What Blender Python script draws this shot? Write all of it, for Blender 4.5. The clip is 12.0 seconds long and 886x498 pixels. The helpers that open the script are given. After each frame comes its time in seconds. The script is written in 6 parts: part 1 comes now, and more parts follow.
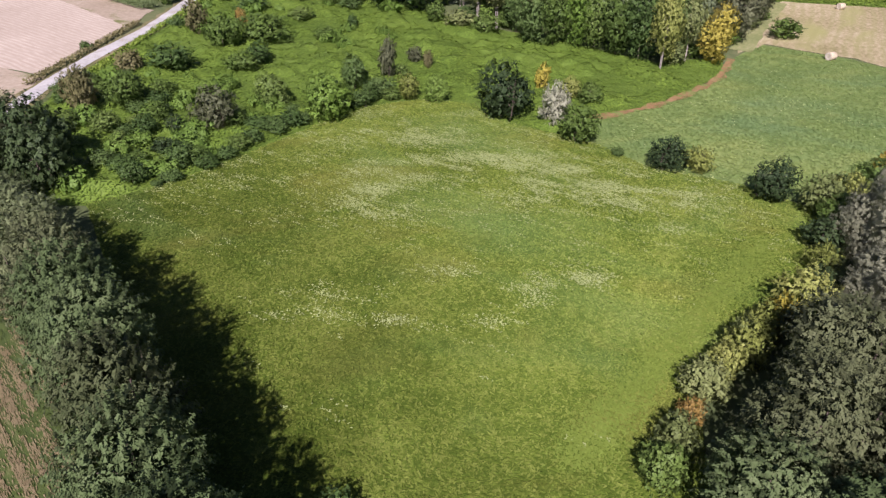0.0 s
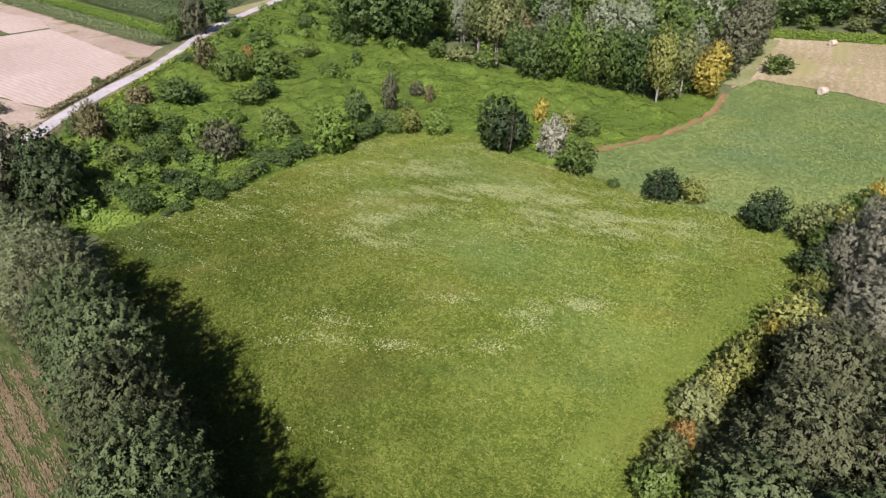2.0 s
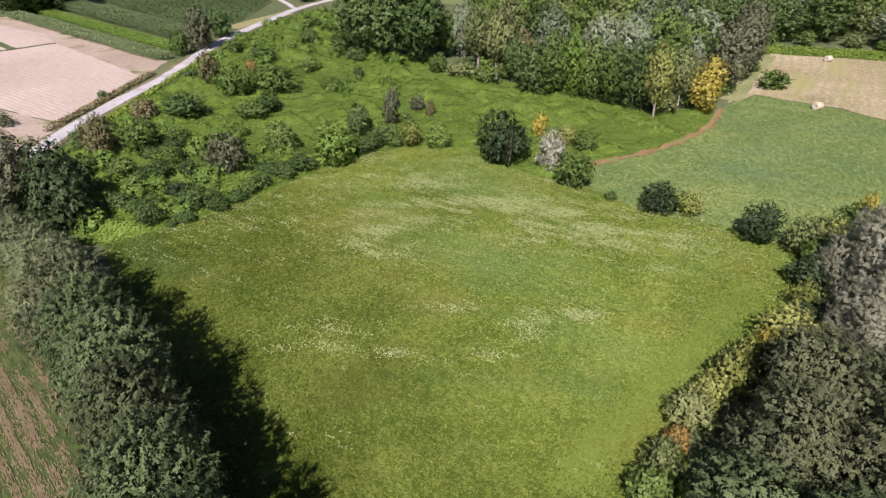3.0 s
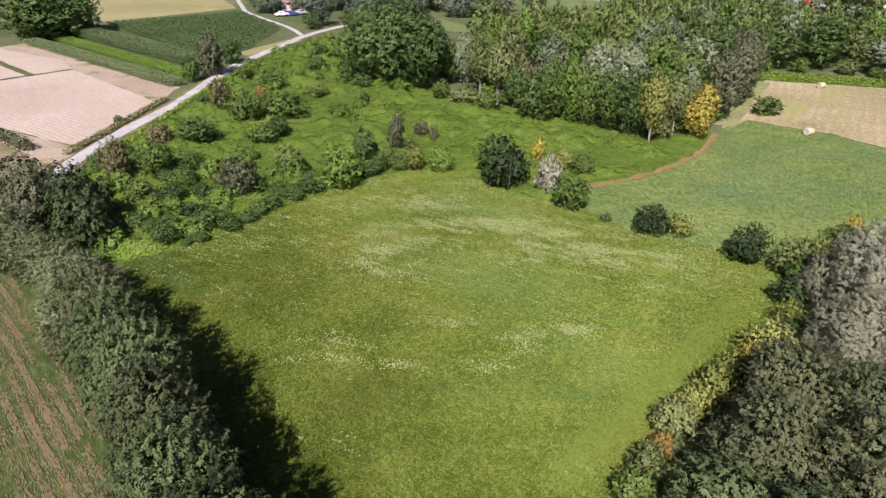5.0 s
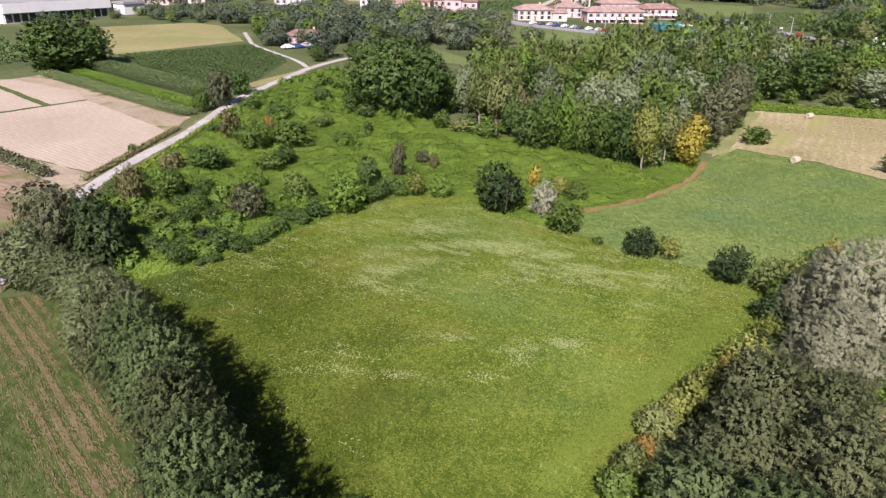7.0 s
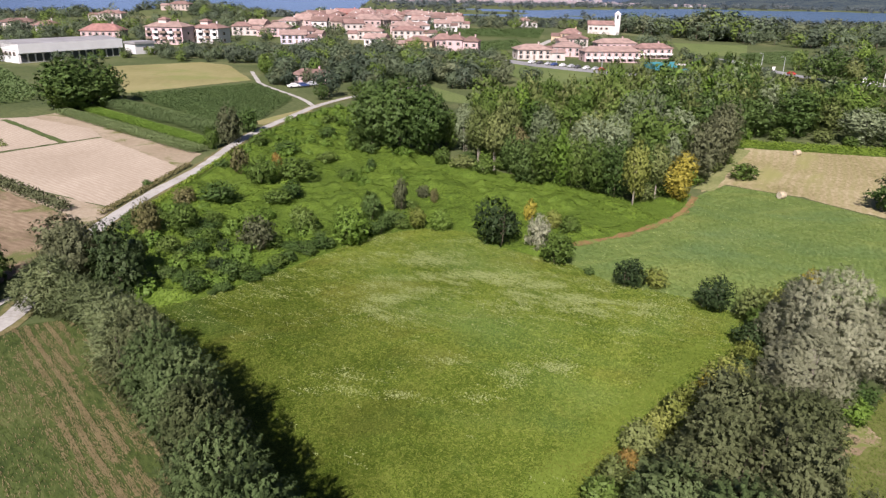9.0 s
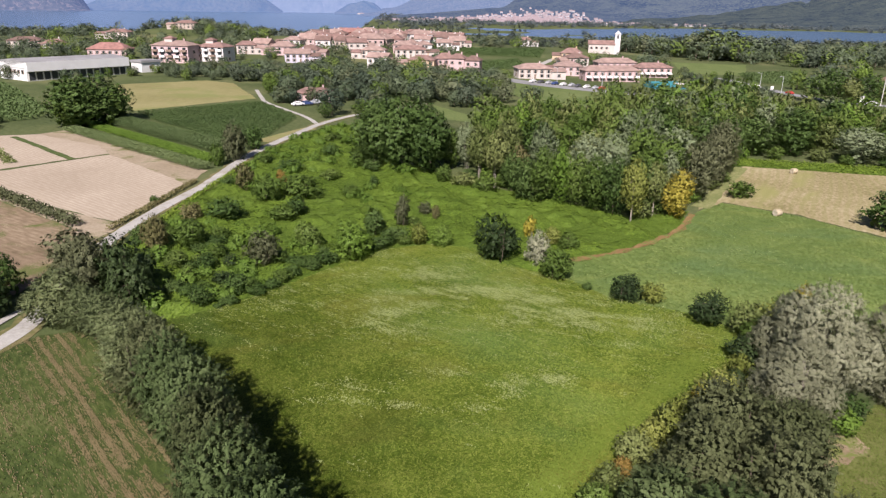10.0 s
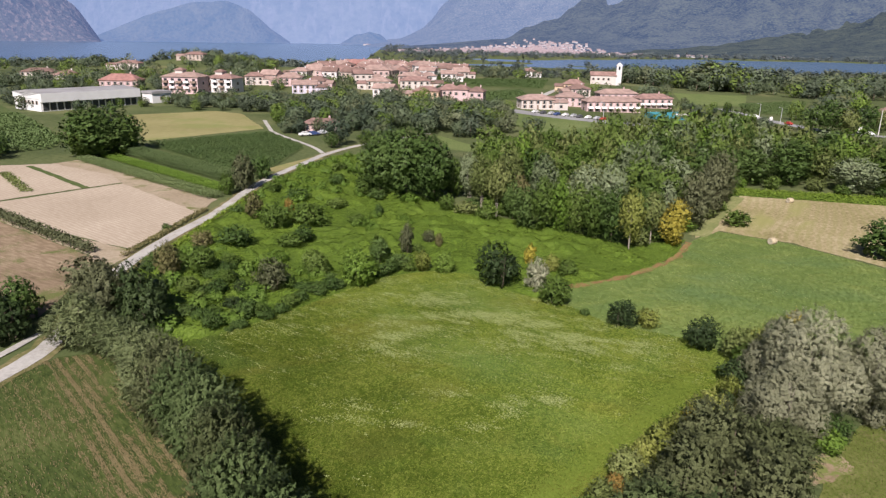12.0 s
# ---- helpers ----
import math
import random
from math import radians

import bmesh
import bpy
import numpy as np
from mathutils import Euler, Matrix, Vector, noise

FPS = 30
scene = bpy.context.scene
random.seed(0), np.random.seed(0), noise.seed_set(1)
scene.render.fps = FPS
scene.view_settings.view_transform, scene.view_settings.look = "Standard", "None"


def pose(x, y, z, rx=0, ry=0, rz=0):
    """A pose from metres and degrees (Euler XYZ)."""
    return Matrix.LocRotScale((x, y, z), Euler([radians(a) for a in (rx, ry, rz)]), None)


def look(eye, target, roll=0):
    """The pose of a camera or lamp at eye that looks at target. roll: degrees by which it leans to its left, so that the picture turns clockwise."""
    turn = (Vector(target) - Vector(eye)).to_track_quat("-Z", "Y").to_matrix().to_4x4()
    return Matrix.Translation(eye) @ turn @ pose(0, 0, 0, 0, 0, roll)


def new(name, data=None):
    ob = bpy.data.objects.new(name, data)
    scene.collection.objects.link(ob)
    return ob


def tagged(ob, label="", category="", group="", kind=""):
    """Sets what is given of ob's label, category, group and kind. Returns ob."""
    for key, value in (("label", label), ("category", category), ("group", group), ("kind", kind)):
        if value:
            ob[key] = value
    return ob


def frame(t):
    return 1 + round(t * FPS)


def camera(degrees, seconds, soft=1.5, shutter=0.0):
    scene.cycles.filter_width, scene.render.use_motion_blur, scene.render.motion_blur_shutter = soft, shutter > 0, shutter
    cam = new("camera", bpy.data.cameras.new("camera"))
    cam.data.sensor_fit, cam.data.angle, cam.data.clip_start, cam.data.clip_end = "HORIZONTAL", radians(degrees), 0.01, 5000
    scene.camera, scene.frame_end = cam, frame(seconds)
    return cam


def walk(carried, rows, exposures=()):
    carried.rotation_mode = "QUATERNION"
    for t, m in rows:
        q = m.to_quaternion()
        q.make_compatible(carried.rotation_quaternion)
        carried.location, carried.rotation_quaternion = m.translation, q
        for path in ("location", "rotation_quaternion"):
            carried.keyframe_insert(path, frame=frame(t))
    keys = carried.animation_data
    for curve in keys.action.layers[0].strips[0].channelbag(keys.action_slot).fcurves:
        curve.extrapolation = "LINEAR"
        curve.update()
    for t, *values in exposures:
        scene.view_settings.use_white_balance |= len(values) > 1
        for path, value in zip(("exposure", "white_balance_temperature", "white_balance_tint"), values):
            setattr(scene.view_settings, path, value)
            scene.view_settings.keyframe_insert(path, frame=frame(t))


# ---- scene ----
cam = camera(64.6, 12.0, soft=1.3)
PATH = [
    (0, (-0.153, -3.555, 28.899), (-0.153, -1.842, 27.866), 0.8),
    (0.5, (-0.105, -3.856, 28.956), (-0.107, -2.135, 27.936), 0.8),
    (1, (-0.05, -4.248, 29.044), (-0.054, -2.518, 28.042), 0.8),
    (1.5, (-0.003, -4.647, 29.207), (-0.01, -2.903, 28.226), 0.7),
    (2, (0.044, -5.12, 29.375), (0.036, -3.361, 28.423), 0.7),
    (2.5, (0.115, -5.673, 29.553), (0.104, -3.902, 28.624), 0.7),
    (3, (0.12, -6.257, 29.734), (0.11, -4.481, 28.816), 0.8),
    (5, (0.364, -9.302, 30.915), (0.342, -7.497, 30.053), 0.8),
    (5.5, (0.417, -10.165, 31.193), (0.397, -8.352, 30.349), 0.8),
    (6, (0.479, -11.128, 31.429), (0.458, -9.308, 30.6), 0.7),
    (6.5, (0.54, -12.171, 31.603), (0.517, -10.343, 30.793), 0.8),
    (7, (0.649, -13.21, 31.789), (0.621, -11.372, 31.002), 0.8),
    (9, (1.019, -17.561, 33.148), (0.984, -15.686, 32.451), 0.8),
    (9.5, (1.081, -18.529, 33.375), (1.043, -16.647, 32.7), 0.8),
    (10, (1.146, -19.551, 33.603), (1.105, -17.66, 32.952), 0.9),
    (10.5, (1.212, -20.678, 33.862), (1.17, -18.78, 33.233), 0.9),
    (11, (1.274, -21.656, 34.108), (1.232, -19.75, 33.502), 0.9),
    (11.5, (1.341, -22.327, 34.32), (1.293, -20.416, 33.735), 0.9),
    (12, (1.449, -22.769, 34.49), (1.394, -20.854, 33.915), 0.9),
]
walk(cam, [(t, look(eye, target, roll)) for t, eye, target, roll in PATH], exposures=[(0, 0.84, 5950, 33), (6, 0.87, 6150, 28), (12, 0.55, 6450, 19)])

# ---- daylight: clear sky, sun behind the camera ----
SUN_TO = Vector((-0.17, -0.985, 0)).normalized()
SUN_EL = radians(41)
world = bpy.data.worlds.new("sky")
scene.world = world
world.use_nodes = True
wn, wl = world.node_tree.nodes, world.node_tree.links
sky = wn.new("ShaderNodeTexSky")
sky.sky_type, sky.sun_disc, sky.sun_elevation = "NISHITA", False, SUN_EL
sky.sun_rotation = math.atan2(SUN_TO.x, SUN_TO.y)
sky.dust_density, sky.air_density = 0.4, 0.5
wn["Background"].inputs["Strength"].default_value = 0.05
wl.new(sky.outputs[0], wn["Background"].inputs["Color"])
sun_data = bpy.data.lights.new("sun", "SUN")
sun_data.energy, sun_data.angle, sun_data.color = 5.0, radians(0.6), (1.0, 0.95, 0.87)
sun = new("sun", sun_data)
sun.matrix_world = look(SUN_TO * 200 * math.cos(SUN_EL) + Vector((0, 0, 200 * math.sin(SUN_EL))), (0, 0, 0))

# ---- the lie of the land ----
def smooth(a, b, v):
    k = np.clip((v - a) / (b - a), 0, 1)
    return k * k * (3 - 2 * k)


def gz(x, y):
    """Height of the land: a gentle fall to the right, the village hill, the lake basin."""
    x, y = np.asarray(x, float), np.asarray(y, float)
    z = -0.019 * np.clip(x, -150, 150)
    z = z + 7.0 * np.exp(-((x + 70) / 190) ** 2 - ((y - 560) / 150) ** 2)
    z = z + 4.0 * np.exp(-((x - 110) / 70) ** 2 - ((y - 520) / 70) ** 2)
    s = smooth(620, 900, y)
    z = z * (1 - s) - 6.6 * s
    west = smooth(0, 60, -0.1 * y - 40 - x) * smooth(930, 1040, y + 0.1 * x)
    reeds = 0.30 * np.sin(x / 61 + 1.3 * np.sin(y / 90)) * np.sin(y / 41) + 0.22 * np.sin(y / 67 + x / 230)
    bay = 1 - smooth(0.75, 1.05, ((x - 640) / 620) ** 2 + ((y - 1380) / 430) ** 2 + reeds)
    z = z + 9.0 * np.exp(-((x + 262) / 62) ** 2 - ((y - 662) / 52) ** 2)
    return z - 6.0 * np.maximum(west, bay)


# ---- materials ----
def nodes_of(name):
    m = bpy.data.materials.new(name)
    m.use_nodes = True
    n, l = m.node_tree.nodes, m.node_tree.links
    return m, n, l, n["Principled BSDF"]


def rgba(c):
    return (c[0], c[1], c[2], 1.0)


def ramp(n, l, fac, stops):
    r = n.new("ShaderNodeValToRGB")
    e = r.color_ramp.elements
    e[0].position, e[0].color = stops[0][0], rgba(stops[0][1])
    e[1].position, e[1].color = stops[-1][0], rgba(stops[-1][1])
    for p, c in stops[1:-1]:
        k = e.new(p)
        k.color = rgba(c)
    l.new(fac, r.inputs[0])
    return r.outputs[0]


def noise_tex(n, l, scale, detail=4.0, stretch=(1, 1, 1), turn=0.0, coord="Object", distort=0.0):
    tc, mp, tx = n.new("ShaderNodeTexCoord"), n.new("ShaderNodeMapping"), n.new("ShaderNodeTexNoise")
    mp.vector_type = "TEXTURE"
    mp.inputs["Scale"].default_value = [1 / k for k in stretch]
    mp.inputs["Rotation"].default_value = (0, 0, radians(turn))
    tx.inputs["Scale"].default_value, tx.inputs["Detail"].default_value = scale, detail
    tx.inputs["Distortion"].default_value = distort
    l.new(tc.outputs[coord], mp.inputs[0])
    l.new(mp.outputs[0], tx.inputs["Vector"])
    return tx.outputs["Fac"]


def mix(n, l, fac, a, b, kind="MIX"):
    k = n.new("ShaderNodeMix")
    k.data_type, k.blend_type = "RGBA", kind
    for sock, val in ((k.inputs[0], fac), (k.inputs[6], a), (k.inputs[7], b)):
        if isinstance(val, (int, float)):
            sock.default_value = val
        elif isinstance(val, tuple):
            sock.default_value = rgba(val)
        else:
            l.new(val, sock)
    return k.outputs[2]


def math_node(n, l, op, a, b=0.0):
    k = n.new("ShaderNodeMath")
    k.operation, k.use_clamp = op, True
    for sock, val in ((k.inputs[0], a), (k.inputs[1], b)):
        if isinstance(val, (int, float)):
            sock.default_value = val
        else:
            l.new(val, sock)
    return k.outputs[0]


def bump(n, l, p, height, strength=0.4, dist=0.05):
    b = n.new("ShaderNodeBump")
    b.inputs["Strength"].default_value, b.inputs["Distance"].default_value = strength, dist
    l.new(height, b.inputs["Height"])
    l.new(b.outputs[0], p.inputs["Normal"])


def soil(name, dark, mid, light, big=0.05, small=1.6, stretch=(1, 1, 1), turn=0.0, rough=0.95, relief=0.6, dist=0.08, third=None, bands=None):
    """Ground cover: two sizes of mottling and a grain, at world size."""
    m, n, l, p = nodes_of(name)
    a = noise_tex(n, l, big, 5, distort=0.6)
    b = noise_tex(n, l, small, 6, stretch, turn)
    c = noise_tex(n, l, small * 6, 3, stretch, turn)
    f = math_node(n, l, "ADD", math_node(n, l, "MULTIPLY", a, 0.5), math_node(n, l, "MULTIPLY", b, 0.5))
    col = ramp(n, l, f, [(0.34, dark), (0.5, mid), (0.66, light)])
    col = mix(n, l, math_node(n, l, "MULTIPLY", c, 0.55), col, mix(n, l, 1.0, col, (0.45, 0.45, 0.42), "MULTIPLY"))
    if third:
        g = noise_tex(n, l, third[1] * 2, 8, third[3] if len(third) > 3 else (1, 1, 1), turn, distort=0.4)
        g = math_node(n, l, "ADD", math_node(n, l, "MULTIPLY", g, 0.75), math_node(n, l, "MULTIPLY", c, 0.25))
        col = mix(n, l, ramp(n, l, g, [(third[2] - 0.04, (0, 0, 0)), (third[2] + 0.06, (1, 1, 1))]), col, third[0])
    if bands:
        tc, mp, wv = n.new("ShaderNodeTexCoord"), n.new("ShaderNodeMapping"), n.new("ShaderNodeTexWave")
        mp.vector_type = "TEXTURE"
        mp.inputs["Rotation"].default_value = (0, 0, radians(bands[1]))
        wv.bands_direction = "Y"
        wv.inputs["Scale"].default_value, wv.inputs["Distortion"].default_value = 0.314 / bands[0], bands[3]
        wv.inputs["Detail"].default_value, wv.inputs["Detail Scale"].default_value = 3.0, bands[4]
        l.new(tc.outputs["Object"], mp.inputs[0])
        l.new(mp.outputs[0], wv.inputs["Vector"])
        line = ramp(n, l, math_node(n, l, "MULTIPLY", wv.outputs["Fac"], math_node(n, l, "ADD", b, 0.45)), [(0.25, (1, 1, 1)), (0.6, (0, 0, 0))])
        col = mix(n, l, math_node(n, l, "MULTIPLY", line, bands[2]), col, bands[5])
    l.new(col, p.inputs["Base Color"])
    p.inputs["Roughness"].default_value = rough
    p.inputs["Specular IOR Level"].default_value = 0.15
    bump(n, l, p, math_node(n, l, "ADD", math_node(n, l, "MULTIPLY", b, 0.6), math_node(n, l, "MULTIPLY", c, 0.4)), relief, dist)
    return m


def leafage(name, dark, mid, light, through_light=0.12, rough=0.6, scale=0.5):
    """Leaves: each one its own shade, with broader drifts of colour over the crown."""
    m, n, l, p = nodes_of(name)
    geo, info = n.new("ShaderNodeNewGeometry"), n.new("ShaderNodeObjectInfo")
    drift = noise_tex(n, l, scale, 3)
    f = math_node(n, l, "ADD", math_node(n, l, "MULTIPLY", geo.outputs["Random Per Island"], 0.17), math_node(n, l, "MULTIPLY", drift, 0.34))
    f = math_node(n, l, "ADD", f, math_node(n, l, "MULTIPLY", noise_tex(n, l, scale * 4.0, 2), 0.22))
    f = math_node(n, l, "ADD", f, math_node(n, l, "MULTIPLY", info.outputs["Random"], 0.3))
    col = ramp(n, l, f, [(0.2, dark), (0.5, mid), (0.85, light)])
    l.new(col, p.inputs["Base Color"])
    p.inputs["Roughness"].default_value = rough
    p.inputs["Specular IOR Level"].default_value = 0.16
    tr = n.new("ShaderNodeBsdfTranslucent")
    l.new(mix(n, l, 1.0, col, (1.0, 1.05, 0.55), "MULTIPLY"), tr.inputs["Color"])
    ms = n.new("ShaderNodeMixShader")
    ms.inputs[0].default_value = through_light
    l.new(p.outputs[0], ms.inputs[1])
    l.new(tr.outputs[0], ms.inputs[2])
    l.new(ms.outputs[0], n["Material Output"].inputs["Surface"])
    return m


def plain(name, col, rough=0.8, var=0.25, scale=3.0, metal=0.0, spec=0.3):
    """Painted or worn surface with soft stains and a fine grain."""
    m, n, l, p = nodes_of(name)
    a, b = noise_tex(n, l, scale, 5), noise_tex(n, l, scale * 9, 3)
    f = math_node(n, l, "ADD", math_node(n, l, "MULTIPLY", a, 0.7), math_node(n, l, "MULTIPLY", b, 0.3))
    lo = tuple(v * (1 - var) for v in col)
    hi = tuple(min(1, v * (1 + var * 0.6)) for v in col)
    info = n.new("ShaderNodeObjectInfo")
    c = ramp(n, l, f, [(0.3, lo), (0.7, hi)])
    c = mix(n, l, math_node(n, l, "MULTIPLY", info.outputs["Random"], 0.3), c, lo)
    l.new(c, p.inputs["Base Color"])
    p.inputs["Roughness"].default_value, p.inputs["Metallic"].default_value = rough, metal
    p.inputs["Specular IOR Level"].default_value = spec
    bump(n, l, p, b, 0.25, 0.01)
    return m


def meadow_colour(n, l, dark, mid, light, cool, warm, extra=None, own=0.36, span=0.12):
    """Grass in drifts of olive, cool blue-green and warm brown, darker towards the near left."""
    f = math_node(n, l, "ADD", math_node(n, l, "MULTIPLY", noise_tex(n, l, 0.09, 5, distort=0.8), 0.6), math_node(n, l, "MULTIPLY", noise_tex(n, l, 1.3, 5, (1, 0.6, 1), 20), 0.4))
    if extra is not None:
        f = math_node(n, l, "ADD", math_node(n, l, "MULTIPLY", f, 1 - own), math_node(n, l, "MULTIPLY", extra, own))
    col = ramp(n, l, f, [(0.5 - span, dark), (0.5, mid), (0.5 + span, light)])
    a = ramp(n, l, noise_tex(n, l, 0.055, 6, (0.7, 1.2, 1), 160, distort=1.2), [(0.50, (0, 0, 0)), (0.70, (0.5, 0.5, 0.5))])
    b = ramp(n, l, noise_tex(n, l, 0.11, 6, (0.6, 1.3, 1), 15, distort=0.9), [(0.52, (0, 0, 0)), (0.70, (0.42, 0.42, 0.42))])
    col = mix(n, l, b, mix(n, l, a, col, cool), warm)
    tc, sp, mr = n.new("ShaderNodeTexCoord"), n.new("ShaderNodeSeparateXYZ"), n.new("ShaderNodeMapRange")
    l.new(tc.outputs["Object"], sp.inputs[0])
    wide = n.new("ShaderNodeMath")
    wide.operation = "MULTIPLY_ADD"
    wide.inputs[1].default_value = 1.3
    l.new(sp.outputs[0], wide.inputs[0])
    l.new(sp.outputs[1], wide.inputs[2])
    l.new(wide.outputs[0], mr.inputs[0])
    for k, v in zip((1, 2, 3, 4), (12.0, 56.0, 1.0, 0.0)):
        mr.inputs[k].default_value = v
    near_dark = math_node(n, l, "MULTIPLY", mr.outputs[0], ramp(n, l, noise_tex(n, l, 0.13, 5, distort=1.0), [(0.3, (0.5, 0.5, 0.5)), (0.6, (1, 1, 1))]))
    return mix(n, l, near_dark, col, mix(n, l, 1.0, col, (0.48, 0.50, 0.40), "MULTIPLY"))


def turf(name, dark, mid, light, cool, warm, grainy=0.6):
    m, n, l, p = nodes_of(name)
    col = meadow_colour(n, l, dark, mid, light, cool, warm, span=0.12 if grainy > 0.5 else 0.24)
    fine, grain = noise_tex(n, l, 7.0, 4, (1.4, 0.5, 1), 80), noise_tex(n, l, 2.2, 5)
    col = mix(n, l, math_node(n, l, "MULTIPLY", fine, grainy), col, mix(n, l, 1.0, col, (0.42, 0.45, 0.40), "MULTIPLY"))
    l.new(col, p.inputs["Base Color"])
    p.inputs["Roughness"].default_value, p.inputs["Specular IOR Level"].default_value = 0.95, 0.1
    bump(n, l, p, math_node(n, l, "ADD", math_node(n, l, "MULTIPLY", fine, 0.5), math_node(n, l, "MULTIPLY", grain, 0.5)), 1.5 * grainy, 0.15)
    return m


def blades(name, dark, mid, light, cool, warm, through_light=0.4, own=0.36):
    m, n, l, p = nodes_of(name)
    geo = n.new("ShaderNodeNewGeometry")
    col = meadow_colour(n, l, dark, mid, light, cool, warm, geo.outputs["Random Per Island"], own, 0.12 if own > 0.3 else 0.24)
    l.new(col, p.inputs["Base Color"])
    p.inputs["Roughness"].default_value, p.inputs["Specular IOR Level"].default_value = 0.7, 0.15
    tr = n.new("ShaderNodeBsdfTranslucent")
    l.new(mix(n, l, 1.0, col, (1.0, 1.05, 0.6), "MULTIPLY"), tr.inputs["Color"])
    ms = n.new("ShaderNodeMixShader")
    ms.inputs[0].default_value = through_light
    l.new(p.outputs[0], ms.inputs[1])
    l.new(tr.outputs[0], ms.inputs[2])
    l.new(ms.outputs[0], n["Material Output"].inputs["Surface"])
    return m


M_GROUND = soil("valley_grass", (0.06, 0.082, 0.03), (0.095, 0.122, 0.045), (0.145, 0.16, 0.068), 0.03, 0.9, third=((0.15, 0.155, 0.07), 0.012, 0.57))
MEADOW_TONES = ((0.104, 0.158, 0.020), (0.170, 0.231, 0.033), (0.262, 0.312, 0.062), (0.156, 0.252, 0.07), (0.250, 0.232, 0.052))
M_MEADOW = turf("meadow_grass", *MEADOW_TONES)
M_ROUGH = soil("bramble_floor", (0.066, 0.116, 0.015), (0.11, 0.176, 0.025), (0.165, 0.242, 0.044), 0.06, 0.9, relief=1.0, dist=0.3)
CROP_TONES = ((0.112, 0.176, 0.048), (0.162, 0.225, 0.064), (0.235, 0.285, 0.088), (0.118, 0.198, 0.084), (0.27, 0.305, 0.09))
M_CROP = turf("clover_crop", *CROP_TONES, grainy=0.22)
M_HAY = soil("mown_hay", (0.225, 0.195, 0.085), (0.365, 0.305, 0.168), (0.50, 0.43, 0.27), 0.05, 1.4, (0.5, 1.2, 1), 62, third=((0.27, 0.26, 0.10), 0.05, 0.6, (0.4, 1.4, 1)), bands=(1.7, 66, 0.3, 24.0, 0.05, (0.23, 0.22, 0.085)))
M_PLOUGH = soil("dry_tilled_soil", (0.40, 0.33, 0.25), (0.49, 0.41, 0.32), (0.57, 0.485, 0.385), 0.05, 2.2, (0.25, 1.6, 1), -35, relief=0.6, dist=0.08, bands=(0.85, -35, 0.42, 4.0, 0.5, (0.32, 0.25, 0.18)))
M_EARTH = soil("bare_brown_soil", (0.165, 0.12, 0.075), (0.275, 0.205, 0.135), (0.40, 0.315, 0.215), 0.06, 1.5, (0.3, 1.3, 1), -30, third=((0.11, 0.13, 0.04), 0.08, 0.56))
M_STUBBLE = soil("dry_grass", (0.225, 0.21, 0.085), (0.295, 0.27, 0.12), (0.36, 0.33, 0.16), 0.03, 1.0, (0.4, 1.5, 1), 40, third=((0.20, 0.215, 0.075), 0.03, 0.57))
M_MOWN = soil("mown_field_edge", (0.03, 0.05, 0.012), (0.075, 0.105, 0.027), (0.14, 0.155, 0.055), 0.12, 2.4, (0.4, 1.3, 1), 132, relief=0.9, dist=0.12, third=((0.20, 0.155, 0.085), 0.8, 0.64, (0.07, 1.0, 1)))
M_DIRT = soil("reddish_dirt", (0.19, 0.12, 0.05), (0.275, 0.17, 0.074), (0.35, 0.225, 0.11), 0.15, 1.8, third=((0.135, 0.185, 0.045), 0.45, 0.54))
M_GRAVEL = soil("white_gravel", (0.36, 0.345, 0.32), (0.46, 0.445, 0.415), (0.56, 0.54, 0.51), 0.15, 2.5, relief=0.4, dist=0.03, third=((0.30, 0.275, 0.22), 0.25, 0.60))
M_ASPHALT = soil("worn_asphalt", (0.24, 0.24, 0.245), (0.31, 0.31, 0.315), (0.38, 0.38, 0.38), 0.05, 1.5, relief=0.2, dist=0.02, rough=0.85)
M_VINEFLOOR = soil("vineyard_grass", (0.055, 0.085, 0.026), (0.085, 0.12, 0.038), (0.13, 0.155, 0.055), 0.05, 0.8)

L_ROBINIA = leafage("robinia_leaves", (0.045, 0.073, 0.023), (0.084, 0.122, 0.042), (0.159, 0.19, 0.084), rough=0.75, scale=0.45)
L_ROBINIA_DRY = leafage("robinia_leaves_dull", (0.043, 0.058, 0.021), (0.078, 0.095, 0.037), (0.134, 0.147, 0.069), rough=0.75, scale=0.45)
L_DARK = leafage("dark_green_leaves", (0.033, 0.062, 0.016), (0.064, 0.112, 0.026), (0.129, 0.187, 0.054))
L_MID = leafage("green_leaves", (0.049, 0.084, 0.017), (0.092, 0.147, 0.028), (0.172, 0.229, 0.058))
L_BRIGHT = leafage("bright_green_leaves", (0.064, 0.122, 0.016), (0.123, 0.207, 0.03), (0.234, 0.321, 0.075))
L_OLIVE = leafage("olive_green_leaves", (0.076, 0.101, 0.029), (0.143, 0.177, 0.054), (0.241, 0.263, 0.095))
L_BROWN = leafage("brownish_leaves", (0.088, 0.088, 0.036), (0.15, 0.142, 0.057), (0.235, 0.208, 0.092))
L_PURPLE = leafage("dull_brownish_leaves", (0.059, 0.067, 0.034), (0.102, 0.113, 0.055), (0.168, 0.176, 0.092))
L_YELLOW = leafage("yellow_leaves", (0.16, 0.135, 0.018), (0.31, 0.262, 0.034), (0.45, 0.39, 0.08))
L_YGREEN = leafage("yellow_green_leaves", (0.1, 0.125, 0.024), (0.2, 0.23, 0.05), (0.34, 0.345, 0.1))
L_ORANGE = leafage("orange_leaves", (0.17, 0.115, 0.03), (0.29, 0.19, 0.05), (0.39, 0.275, 0.085))
